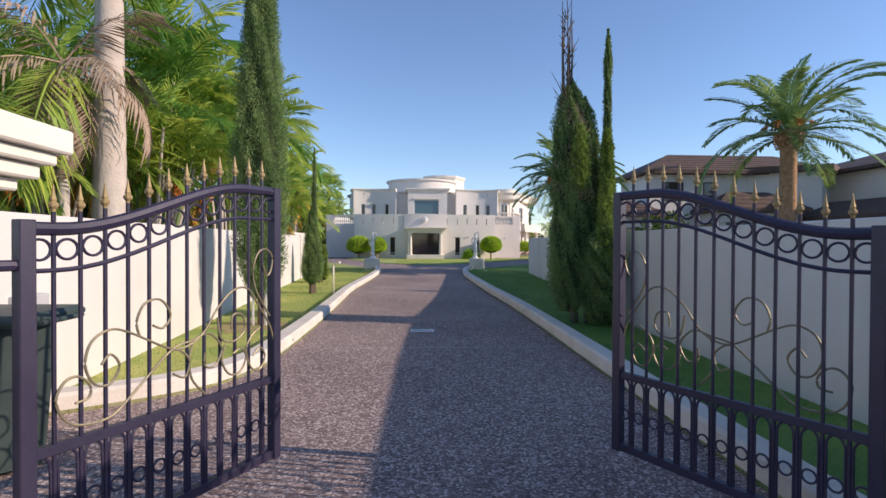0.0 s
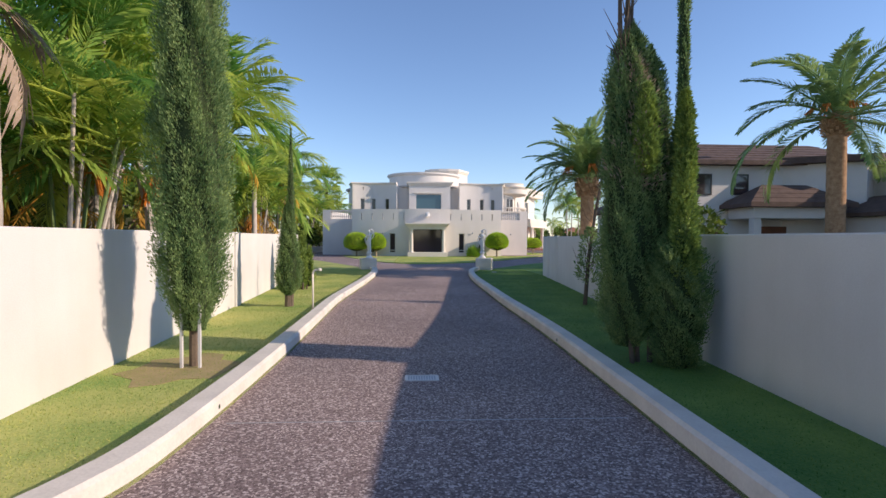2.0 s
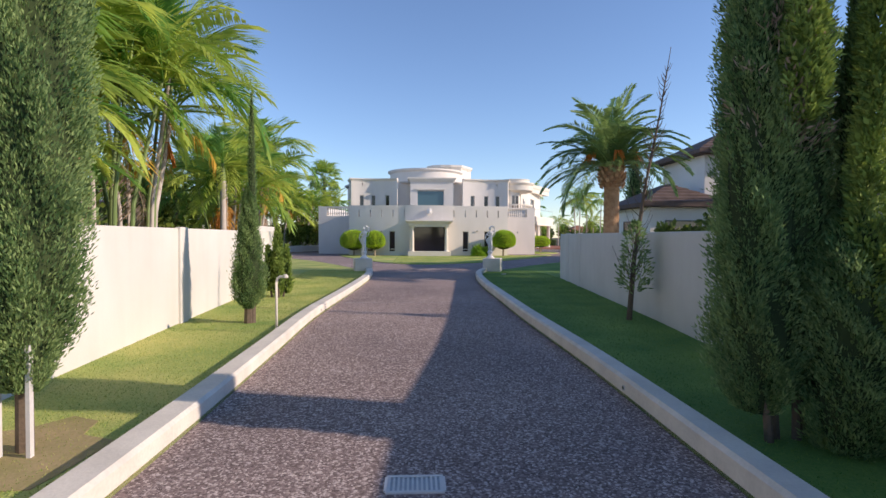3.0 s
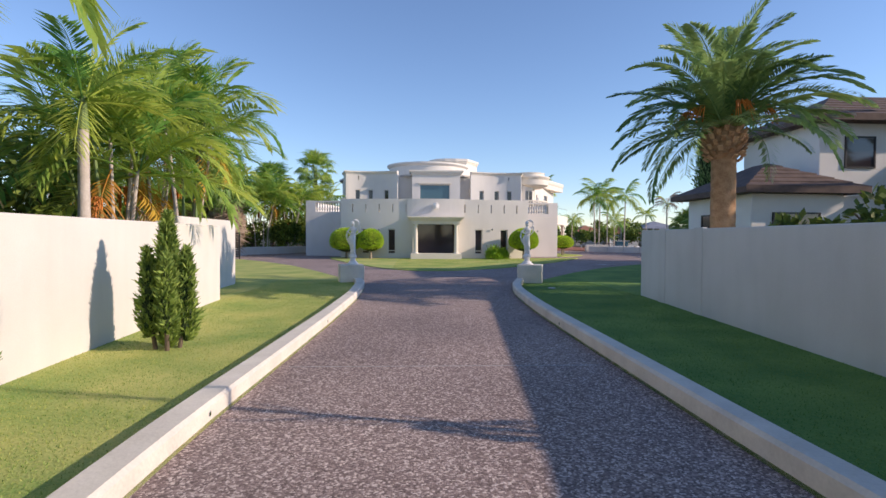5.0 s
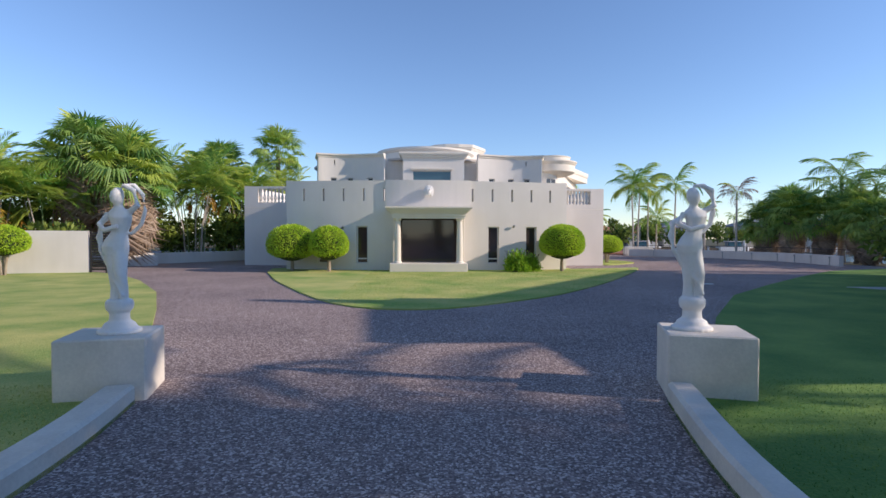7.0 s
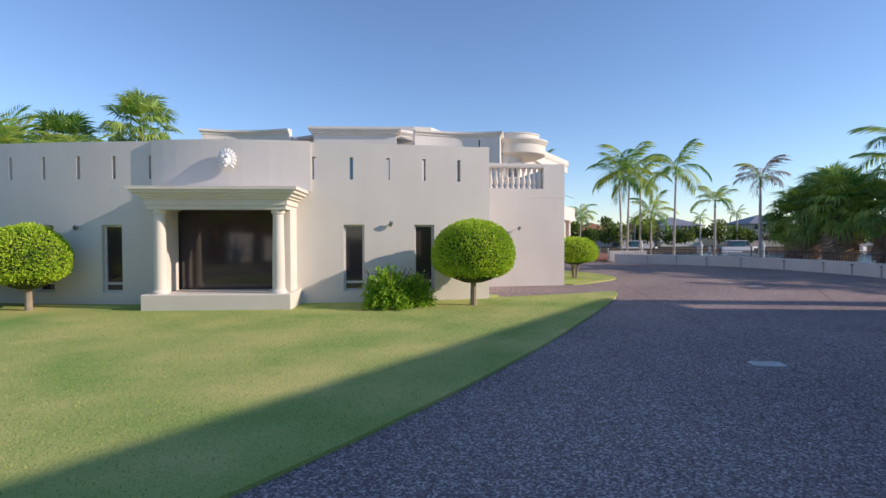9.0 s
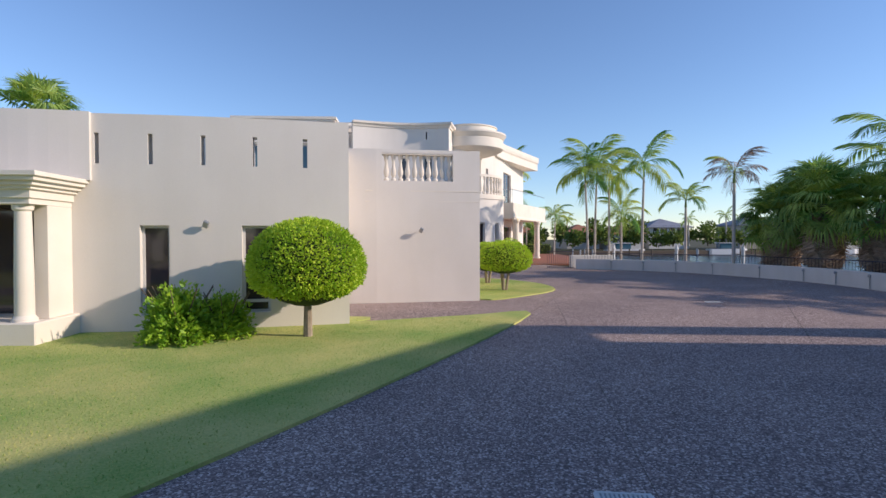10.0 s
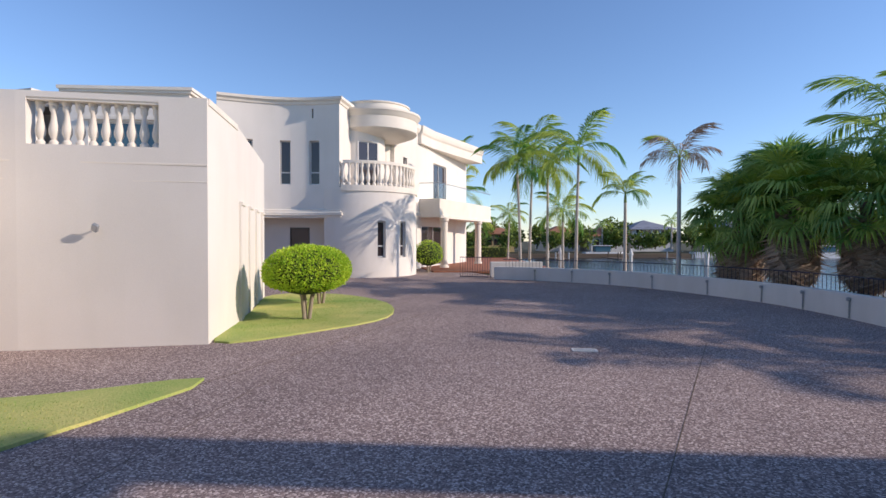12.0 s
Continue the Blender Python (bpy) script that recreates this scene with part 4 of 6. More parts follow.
part("roof", prism(B(), [(-8.3, 74.5), (-7.6, 72.6), (-2.7, 73), (-1.2, 72), (3.8, 72), (5.0, 72.9), (10.2, 72.6), (10.6, 74.4), (12.4, 76), (17.6, 88), (12, 99), (-10, 99), (-10, 79)], 8.0, 8.2), GREYR, house)
part("core_wall", prism(B(), [(-8.2, 74.6), (10.3, 74.7), (12.6, 76.2), (17.0, 87.6), (11.5, 96.5), (-9.6, 97), (-9.6, 79)], -0.1, 8.0), RENDER, house)

# east bay
bx, by = 11.2, 75.0
arc = lambda r, a0, a1, n=30: [(bx + r * math.cos(radians(a0 + (a1 - a0) * i / n)), by + r * math.sin(radians(a0 + (a1 - a0) * i / n))) for i in range(n + 1)]
la = arc(3.0, -118, 40, 40)
Lh = 3.0 * radians(158)
part("bay_return", pierced(B(), [(9.79, 73.45), (9.79, 72.36)], -0.1, 2.9, 0.25), RENDER, house)
part("bay_wall", welded(pierced(B(), la, -0.1, 4.28, 0.3, [(Lh * 0.315, Lh * 0.315 + 0.42, 0.95, 2.7), (Lh * 0.471, Lh * 0.471 + 0.42, 0.95, 2.7)])), RENDER, house, "", True)
for fr in (0.315, 0.471):
    an = -118 + 158 * (fr + 0.21 / Lh)
    p = Vector((bx + 3.0 * math.cos(radians(an)), by + 3.0 * math.sin(radians(an))))
    d = Vector((-math.sin(radians(an)), math.cos(radians(an))))
    window(house, p - d * 0.2, d, 0.4, 0.97, 2.68, 0.16, DARKGL, ALU, (), True, 1.5)
part("balcony_slab", prism(B(), arc(3.06, -101, 50), 4.1, 4.38), TRIM, house)
ba = arc(2.85, -100, 30, 22)
part("balcony_rail", sweep(B(), ba, [(0.09, 5.42), (0.09, 5.56), (-0.09, 5.56), (-0.09, 5.42)]), TRIM, house)
bal2 = part("baluster", lathe(B(), [(0.09, 4.38), (0.09, 4.46), (0.05, 4.52), (0.095, 4.68), (0.1, 4.76), (0.055, 5.02), (0.045, 5.2), (0.075, 5.28), (0.075, 5.36), (0.09, 5.37), (0.09, 5.42)], 12), TRIM, house, "", True)
bal2.location = (ba[0][0], ba[0][1], 0)
for p in ba[1:]:
    place("baluster", bal2.data, house, Matrix.Translation((p[0], p[1], 0)))
ua = arc(1.35, -150, 40)
Lu = 1.35 * radians(190)
part("bay_upper_wall", welded(pierced(B(), ua, 4.3, 8.3, 0.25, [(Lu * 0.33, Lu * 0.33 + 1.1, 4.45, 6.75)])), RENDER, house, "", True)
an = -150 + 190 * (0.33 + 0.55 / Lu)
p = Vector((bx + 1.35 * math.cos(radians(an)), by + 1.35 * math.sin(radians(an))))
d = Vector((-math.sin(radians(an)), math.cos(radians(an))))
window(house, p - d * 0.55, d, 1.1, 4.45, 6.75, 0.12, DARKGL, ALU, (0.55,))
bm = lathe(B(), [(0.5, 6.98), (1.5, 7.08), (2.1, 7.3), (2.2, 7.38), (2.2, 7.95), (2.26, 8.0), (2.3, 8.12), (2.38, 8.2), (2.38, 8.3), (1.75, 8.32), (1.75, 8.66), (1.82, 8.7), (1.82, 8.76), (0.1, 8.78)], 48, (bx + 0.85, by + 0.35, 0))
part("bay_canopy", bm, TRIM, house, "round stepped canopy over the balcony", True)
# angled east wing
E0, E1 = Vector((13.0, 76.6)), Vector((18.4, 88.6))
part("east_wing_wall", pierced(B(), [tuple(E0), tuple(E1)], -0.1, 8.6, 0.3, [(1.2, 1.75, 3.9, 6.6), (6, 8.5, 4.4, 6.9), (4, 8.5, 0.1, 2.7)]), RENDER, house)
ed = (E1 - E0).normalized()
for s, w, z0, z1 in ((1.2, 0.55, 3.9, 6.6), (6, 2.5, 4.4, 6.9), (4, 4.5, 0.1, 2.7)):
    window(house, E0 + ed * s, ed, w, z0, z1, 0.15, DARKGL, ALU, (w / 2,) if w > 1 else ())
en = Vector((ed.y, -ed.x))
part("east_cornice", sweep(B(), [tuple(E0), tuple(E0 + ed * 3.4)], [(0.0, 8.3), (0.1, 8.4), (0.2, 8.6), (0.2, 8.85), (-0.3, 8.85), (-0.3, 8.605), (0, 8.605)]), TRIM, house)
q = [E0 + ed * 3.42 - en * 0.2, E0 + ed * 3.42 + en * 0.22, E0 + ed * 5.4 + en * 0.24, E1 + en * 1.3, E1 - en * 0.2]
part("east_canopy", prism(B(), [tuple(v) for v in q], 7.75, 8.6), TRIM, house, "deep white roof fascia")
part("east_fascia", sweep(B(), [tuple(q[1]), tuple(q[2]), tuple(q[3])], [(0.003, 8.3), (0.08, 8.42), (0.12, 8.6), (0.12, 8.85), (-0.3, 8.85), (-0.3, 8.605), (0.003, 8.605)]), TRIM, house)
sl = [E0 + ed * 3.6 - en * 0.1, E0 + ed * 3.6 + en * 1.35, E1 + en * 2.0, E1 - en * 0.1]
part("balcony_slab", prism(B(), [tuple(v) for v in sl], 3.2, 4.35), TRIM, house)
part("slab_moulding", sweep(B(), [tuple(sl[1]), tuple(sl[2])], [(0.003, 3.15), (0.08, 3.15), (0.08, 3.3), (0.003, 3.35)]), TRIM, house)
gl = part("glass_balustrade", sweep(B(), [tuple(sl[0]), tuple(sl[1] - en * 0.05), tuple(sl[2] - en * 0.05)], [(0, 4.35), (0, 5.3), (-0.015, 5.3), (-0.015, 4.35)]), CLEAR, house, "clear glass balcony balustrade")
gl.visible_shadow = False
part("balustrade_rail", tube(B(), [(*sl[0], 5.32), (*(sl[1] - en * 0.05), 5.32), (*(sl[2] - en * 0.05), 5.32)], 0.025, n=6), STEEL, house)
for s in (4.4, 10.6):
    c = E0 + ed * s + en * (1.1 + 0.06 * s)
    part("column", lathe(B(), [(0.3, -0.02), (0.3, 0.15), (0.24, 0.2), (0.22, 2.9), (0.3, 3.0), (0.3, 3.2)], 20, (c.x, c.y, 0)), TRIM, house, "", True)
c0 = E0 + ed * 1.9
part("porch_wall", box(B(), (c0.x - 0.1, c0.y - 0.2, -0.05), (c0.x + 0.5, c0.y + 0.3, 3.2), 0.02), TRIM, house)
part("porch_cap", box(B(), (c0.x - 0.3, c0.y - 0.45, 3.2), (c0.x + 0.75, c0.y + 0.5, 3.4), 0.02), TRIM, house)
slab("terrace_paving", [(15.2, 76), (22.5, 76), (24, 99), (12, 99)], -0.05, 0.06, REDPAV, "red paved waterside terrace", "terrace")
tagged(obj("planter_wall", box(B(), (17.7, 71.9, 0), (20.2, 72.3, 0.75), 0.02), WALLW), "low white planter wall by the pool gate", "wall", kind="structure")


# ---- plants ----
def frond_mesh(length, pairs, leaf, width, arch, droop, seed, vee=0.5, tipl=0.35, stem=0.18, mat=None, ragged=0.15):
    """A feather leaf along +x that arches over; leaflets hang by droop."""
    r = rng(seed)
    V, F = [], []

    def mid(t):
        a = arch * t * t
        return np.array([length * (t - 0.18 * arch * t ** 3), 0.0, length * (0.10 * t - 0.42 * a * t ** 0.6)])

    K = 9
    for i in range(K + 1):
        t = i / K
        p = mid(t)
        w = 0.022 * length / 2.4 * (1 - 0.85 * t) + 0.002
        for dy, dz in ((-w, 0), (0, w), (w, 0), (0, -w)):
            V.append(p + np.array([0, dy, dz]))
    for i in range(K):
        for k in range(4):
            a, b = i * 4 + k, i * 4 + (k + 1) % 4
            F.append((a, b, b + 4, a + 4))
    for i in range(pairs):
        t = stem + (1 - stem) * (i + 0.5) / pairs
        p = mid(t)
        tan = mid(min(1, t + 0.03)) - mid(max(0, t - 0.03))
        tan /= np.linalg.norm(tan)
        env = math.sin(math.pi * min(1, 0.18 + 0.82 * (t - stem) / (1 - stem))) ** 0.6 * (1 - tipl) + tipl * (1 - abs(2 * t - 1) * 0.3)
        for s in (-1, 1):
            l = leaf * env * r.uniform(1 - ragged * 2, 1 + ragged)
            fw = 0.55 + 0.6 * t + r.normal(0, 0.08)
            d = tan * fw + np.array([0, s * 1.0, 0]) + np.array([0, 0, vee]) * (1 - 0.4 * t) + r.normal(0, 0.07, 3)
            d /= np.linalg.norm(d)
            side = np.cross(d, np.array([0, 0, 1.0]))
            side /= np.linalg.norm(side) + 1e-9
            w = width * r.uniform(0.8, 1.2)
            dn = np.array([0, 0, -1.0]) * droop * l * r.uniform(0.7, 1.3)
            q1 = p + d * l * 0.5 + dn * 0.25
            q2 = p + d * l * 0.92 + dn
            n = len(V)
            V += [p, q1 + side * w, q1 - side * w, q2]
            F += [(n, n + 1, n + 2), (n + 1, n + 3, n + 2)]
    me = bpy.data.meshes.new("frond")
    me.from_pydata([tuple(v) for v in V], [], F)
    me.materials.append(mat)
    return me


def fan_mesh(length, radius, segs, seed, mat, droop=0.35):
    """A fan leaf on a stalk along +x."""
    r = rng(seed)
    V, F = [], []
    end = np.array([length, 0, 0.0])
    w = 0.014
    for p in (np.zeros(3), np.array([length * 0.5, 0, 0.06]), end):
        V += [p + np.array([0, -w, 0]), p + np.array([0, w, 0]), p + np.array([0, 0, -w])]
    for i in range(2):
        for k in range(3):
            a, b = i * 3 + k, i * 3 + (k + 1) % 3
            F.append((a, b, b + 3, a + 3))
    for i in range(segs):
        a = -2.1 + 4.2 * (i + 0.5) / segs + r.normal(0, 0.03)
        l = radius * (0.75 + 0.25 * math.cos(a * 0.7)) * r.uniform(0.85, 1.08)
        d = np.array([math.cos(a), math.sin(a), 0.12 + 0.25 * abs(math.sin(a)) + r.normal(0, 0.05)])
        s = np.array([-math.sin(a), math.cos(a), 0]) * radius * 2.1 / segs * 0.62
        up = np.array([0, 0, 0.03])
        m1 = end + d * l * 0.6
        tip = end + d * l + np.array([0, 0, -droop * l * r.uniform(0.6, 1.4)])
        n = len(V)
        V += [end, m1 + s, m1 + up, m1 - s, tip]
        F += [(n, n + 1, n + 2), (n, n + 2, n + 3), (n + 1, n + 4, n + 2), (n + 2, n + 4, n + 3)]
    me = bpy.data.meshes.new("fan")
    me.from_pydata([tuple(v) for v in V], [], F)
    me.materials.append(mat)
    return me


CANE = [frond_mesh(1.8, 34, 0.60, 0.019, 0.7 + 0.25 * k, 0.22 + 0.1 * k, 10 + k, 0.5, 0.4, 0.18, FROND_A, 0.22) for k in range(3)]
ROYAL = [frond_mesh(2.5, 42, 0.74, 0.023, 0.9 + 0.3 * k, 0.55 + 0.15 * k, 20 + k, 0.25, 0.4, 0.12, FROND_D if k < 2 else FROND_A) for k in range(3)]
DATE = [frond_mesh(2.7, 62, 0.5, 0.026, 0.65 + 0.35 * k, 0.25, 30 + k, 0.45, 0.3, 0.08, FROND_C) for k in range(3)]
SEAS = [frond_mesh(1.7, 40, 0.62, 0.019, 0.7 + 0.4 * k, 0.75, 40 + k, 0.2, 0.4, 0.1, FROND_A) for k in range(3)]
DRYF = [frond_mesh(1.8, 30, 0.55, 0.018, 1.0 + 0.3 * k, 0.8, 50 + k, -0.1, 0.4, 0.1, DRY, 0.3) for k in range(2)]
OLDFR = [frond_mesh(1.7, 26, 0.5, 0.018, 0.9 + 0.3 * k, 0.6, 56 + k, 0.1, 0.4, 0.15, OLDF, 0.3) for k in range(2)]
FANS = [fan_mesh(1.0, 0.78, 28, 60 + k, FROND_A if k < 2 else FROND_D, 0.3 + 0.15 * k) for k in range(4)]
DRYFAN = [fan_mesh(0.6, 1.05, 30, 70 + k, DRY, 0.85) for k in range(2)]


def leaf_pose(x, y, z, az, el, s, roll=0.0):
    return Matrix.Translation((x, y, z)) @ Matrix.Rotation(az, 4, "Z") @ Matrix.Rotation(-el, 4, "Y") @ Matrix.Rotation(roll, 4, "X") @ Matrix.Scale(s, 4)


def crown(th, x, y, z, meshes, n, lo, hi, s, r, name="frond"):
    """n leaves in a golden spiral from steep (hi) to hanging (lo) degrees."""
    for i in range(n):
        f = (i + 0.5) / n
        az = i * 2.39996 + r.uniform(-0.25, 0.25)
        el = radians(hi + (lo - hi) * f ** 0.85 + r.uniform(-7, 7))
        place(name, meshes[r.randint(len(meshes))], th, leaf_pose(x + 0.04 * math.cos(az), y + 0.04 * math.sin(az), z - 0.12 * f, az, el, s * r.uniform(0.85, 1.1), r.uniform(-0.25, 0.25)))


def ringed_trunk(th, pts, r0, r1, mat=TRUNK, name="trunk"):
    bm = B()
    P = [Vector(p) for p in pts]
    N = 26
    prof = []
    line = []
    for i in range(N + 1):
        t = i / N * (len(P) - 1)
        k = min(int(t), len(P) - 2)
        line.append(P[k].lerp(P[k + 1], t - k))
    n = 12
    rings = []
    for i, p in enumerate(line):
        rr = (r0 + (r1 - r0) * i / N) * (1.0 + (0.035 if i % 2 else 0.0) + (0.25 * (1 - i / 3) if i < 3 else 0))
        rings.append([bm.verts.new(p + Vector((rr * math.cos(2 * math.pi * k / n), rr * math.sin(2 * math.pi * k / n), 0))) for k in range(n)])
    for a, b in zip(rings, rings[1:]):
        for k in range(n):
            bm.faces.new((a[k], a[(k + 1) % n], b[(k + 1) % n], b[k]))
    bm.faces.new(rings[-1])
    return part(name, bm, mat, th, "", True)


def feather_palm(x, y, h, seed, s=1.0, rad=0.11, meshes=None, n=11, label="slender palm with a ringed grey trunk", lean=(0, 0), lo=-25, hi=75, group="palms", z0=-0.08):
    r = rng(seed)
    th = thing("palm_tree", label, "palm tree", (x, y, z0), group)
    lx, ly = lean
    ringed_trunk(th, [(0, 0, 0), (lx * 0.35, ly * 0.35, h * 0.45), (lx, ly, h - 0.55 * s)], rad, rad * 0.72)
    part("crownshaft", tube(B(), [(lx, ly, h - 0.6 * s), (lx, ly, h - 0.3 * s), (lx, ly, h)], rad * 0.85, rad * 0.4, 10), SHAFT, th)
    crown(th, lx, ly, h, meshes or SEAS, n, lo, hi, s, r)
    return th


def cane_clump(x, y, h, seed, stems=7, s=1.0, spread=0.5):
    r = rng(seed)
    th = thing("cane_palm", "clump of golden cane palms with arching yellow-green fronds", "palm tree", (x, y, -0.08), "golden cane palms")
    for k in range(stems):
        a = r.uniform(0, 6.28)
        d = r.uniform(0.1, spread)
        hh = h * r.uniform(0.78, 1.05)
        bx_, by_ = d * math.cos(a), d * math.sin(a)
        tx, ty = bx_ * (1.4 + 0.25 * hh), by_ * (1.4 + 0.25 * hh)
        part("cane", tube(B(), [(bx_, by_, 0), (bx_ * 1.3, by_ * 1.3, hh * 0.5), (tx, ty, hh)], 0.045, 0.03, 8), TRUNK if k % 3 else SHAFT, th, "", True)
        crown(th, tx, ty, hh, CANE, 10, -14, 82, s, r)
    for k in range(3):
        a = r.uniform(0, 6.28)
        place("old_frond", OLDFR[k % 2], th, leaf_pose(0.3 * math.cos(a), 0.3 * math.sin(a), h * r.uniform(0.62, 0.85), a, r.uniform(-0.9, -0.2), s * 0.8, r.uniform(-0.4, 0.4)))
    if seed % 2:
        place("dead_frond", DRYF[0], th, leaf_pose(0.3, 0.1, h * 0.6, r.uniform(0, 6), -0.9, 0.8))
    for k in range(1 + seed % 2):
        a = r.uniform(0, 6.28)
        z = h * r.uniform(0.55, 0.75)
        bm = B()
        for q in range(14):
            b = a + r.uniform(-0.5, 0.5)
            l = r.uniform(0.35, 0.6)
            o = Vector((0.35 * math.cos(a), 0.35 * math.sin(a), z))
            tube(bm, [o, o + Vector((l * 0.5 * math.cos(b), l * 0.5 * math.sin(b), 0.02)), o + Vector((l * 0.7 * math.cos(b), l * 0.7 * math.sin(b), -l * r.uniform(0.5, 1.0)))], 0.012, 0.02, 4)
        part("fruit_stalk", bm, ORANGE, th, "orange-red fruiting strings")
    return th


def fan_palm(x, y, h, seed, skirt=60, s=1.0, group="fan palms", n=38, hang=1.0):
    r = rng(seed)
    th = thing("fan_palm", "fan palm with a shaggy skirt of dead leaves", "palm tree", (x, y, -0.08), group)
    ringed_trunk(th, [(0, 0, 0), (0, 0, h)], 0.2, 0.16, BARK)
    crown(th, 0, 0, h, FANS, n, -45, 82, s, r, "leaf")
    if skirt:
        for i in range(skirt):
            az = i * 2.39996
            f = i / skirt
            place("dead_leaf", DRYFAN[i % 2], th, leaf_pose(0.1 * math.cos(az), 0.1 * math.sin(az), h - 0.2 - 1.35 * f * s, az, radians(-64 - 22 * r.rand()), s * hang * r.uniform(0.8, 1.15), r.uniform(-0.5, 0.5)))
    return th


def date_palm(x, y, h, seed, s=1.0, rad=0.3, n=64, lo=-28):
    r = rng(seed)
    th = thing("date_palm", "stout date palm with a pineapple-cut trunk and arching fronds", "palm tree", (x, y, -0.08), "date palms")
    ringed_trunk(th, [(0, 0, 0), (0, 0, h - 0.6)], rad, rad * 0.95, CANTRUNK)
    part("trunk_head", lathe(B(), [(rad * 0.95, h - 0.75), (rad * 1.45, h - 0.45), (rad * 1.6, h - 0.2), (rad * 1.2, h + 0.1), (rad * 0.5, h + 0.3)], 18), CANTRUNK, th, "", True)
    stub = None
    for i in range(70):
        az, f = i * 2.39996, i / 70
        rr = rad * (1.0 + 0.55 * math.sin(math.pi * min(1, 0.15 + f * 0.6)))
        m = leaf_pose(rr * math.cos(az), rr * math.sin(az), h - 0.75 + 0.8 * f, az, radians(35 + 25 * f), 1)
        if stub is None:
            stub = part("leaf_stub", box(B(), (-0.03, -0.055, -0.025), (0.12, 0.055, 0.03), 0.012), STUB, th)
            stub.matrix_basis = m
        else:
            place("leaf_stub", stub.data, th, m)
    crown(th, 0, 0, h + 0.1, DATE, n, lo, 89, s, r)
    for k in range(6):
        a = k * 1.05 + 0.4
        bm = tube(B(), [(0.2 * math.cos(a), 0.2 * math.sin(a), h + 0.2), (0.6 * math.cos(a), 0.6 * math.sin(a), h + 0.45)], 0.03, 0.02, 6)
        for q in range(22):
            b = a + r.uniform(-0.5, 0.5)
            l = r.uniform(0.3, 0.6)
            o = Vector((0.6 * math.cos(a), 0.6 * math.sin(a), h + 0.45))
            tube(bm, [o, o + Vector((l * 0.6 * math.cos(b), l * 0.6 * math.sin(b), 0.08)), o + Vector((l * math.cos(b), l * math.sin(b), -l * r.uniform(0.1, 0.8)))], 0.008, 0.014, 4)
        part("fruit_stalk", bm, ORANGE, th, "orange fruiting strings")
    return th


def column_points(r, n, h, rad, z0, prof, lump=0.13, cx=0.0, cy=0.0, lean=(0, 0)):
    tufts = max(80, int(1500 * rad * h / 3))
    k = r.randint(0, tufts, n)
    t = np.clip(r.rand(tufts)[k] + r.normal(0, 0.055, n) / h * 2, 0, 1)
    a = r.uniform(0, 2 * math.pi, tufts)[k] + r.normal(0, 0.07, n) / max(rad, 0.1) * 0.6
    out = r.uniform(0.8, 1.1, tufts)[k]
    ph = r.uniform(0, 6, 4)
    R = rad * np.interp(t, *prof) * (1 + lump * np.sin(3 * a + 9 * t + ph[0]) * np.sin(17 * t + ph[1] + a) + lump * 0.7 * np.sin(7 * a + 31 * t + ph[2])) * r.uniform(0.74, 1.05, n) * out
    P = np.stack([cx + lean[0] * t + R * np.cos(a), cy + lean[1] * t + R * np.sin(a), z0 + t * h], 1)
    N = np.stack([np.cos(a), np.sin(a), np.zeros(n)], 1)
    return P, N


SPIRE = ([0, 0.06, 0.18, 0.45, 0.75, 0.92, 1.0], [0.35, 0.8, 1.0, 0.86, 0.6, 0.35, 0.05])


COLUMN = ([0, 0.05, 0.2, 0.5, 0.8, 0.93, 1.0], [0.45, 0.8, 0.95, 1.0, 0.85, 0.5, 0.08])


def cypress(x, y, label, spires, seed, mat=CYP, trunk=0.09, group="cypresses", leafl=0.048, lump=0.16, prof=SPIRE):
    """spires: (dx, dy, z0, h, rad, leaves)."""
    r = rng(seed)
    th = thing("cypress_tree", label, "cypress", (x, y, 0.0), group)
    for dx, dy, z0, h, rad, n in spires:
        part("trunk", tube(B(), [(dx * 0.6, dy * 0.6, 0), (dx, dy, z0 + 0.4 * h), (dx, dy, z0 + h * 0.97)], trunk, 0.012, 8), BARK, th)
        P, N = column_points(r, n, h, rad, z0, prof, lump, cx=dx, cy=dy)
        V, F = cards(P - N * 0.03, N, leafl, leafl * 0.27, r, 1.3, 0.45)
        foliage("foliage", V, F, mat, th)
        # Dark solid inside the sprays blocks light; its colour carries the inner shade.
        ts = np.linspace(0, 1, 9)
        part("shade_core", lathe(B(), [(max(0.01, rad * 0.72 * float(np.interp(t, *prof))), z0 + h * t) for t in ts], 10, (dx, dy, 0)), SHADEFILL, th)
    return th


cypress(-3.45, 12.52, "tall clipped cypress on a bare staked trunk", [(0, 0, 0.5, 7.4, 0.46, 120000)], 1, trunk=0.06)
for dx in (-0.1, 0.12):
    tagged(obj("tree_stake", box(B(), (-3.45 + dx - 0.015, 12.38, -0.05), (-3.45 + dx + 0.015, 12.42, 0.85)), ALU), "pale stake at the cypress trunk", "stake", group="tree stakes")
cypress(-3.62, 18.3, "dark cypress with a thin open top beside the wall", [(0, 0, 0.3, 2.2, 0.3, 30000), (0.05, 0.05, 1.6, 2.6, 0.1, 6000)], 2)
cypress(-4.15, 22.4, "loose young conifer in the grass strip", [(0, 0, 0.05, 1.72, 0.17, 3600), (0.2, 0.1, 0.12, 1.2, 0.13, 1500), (-0.22, -0.08, 0.2, 1.1, 0.12, 1300), (0.08, -0.22, 0.28, 0.95, 0.1, 900), (-0.1, 0.2, 0.4, 0.9, 0.1, 800)], 3, CYPL, 0.03, leafl=0.12, lump=0.3)
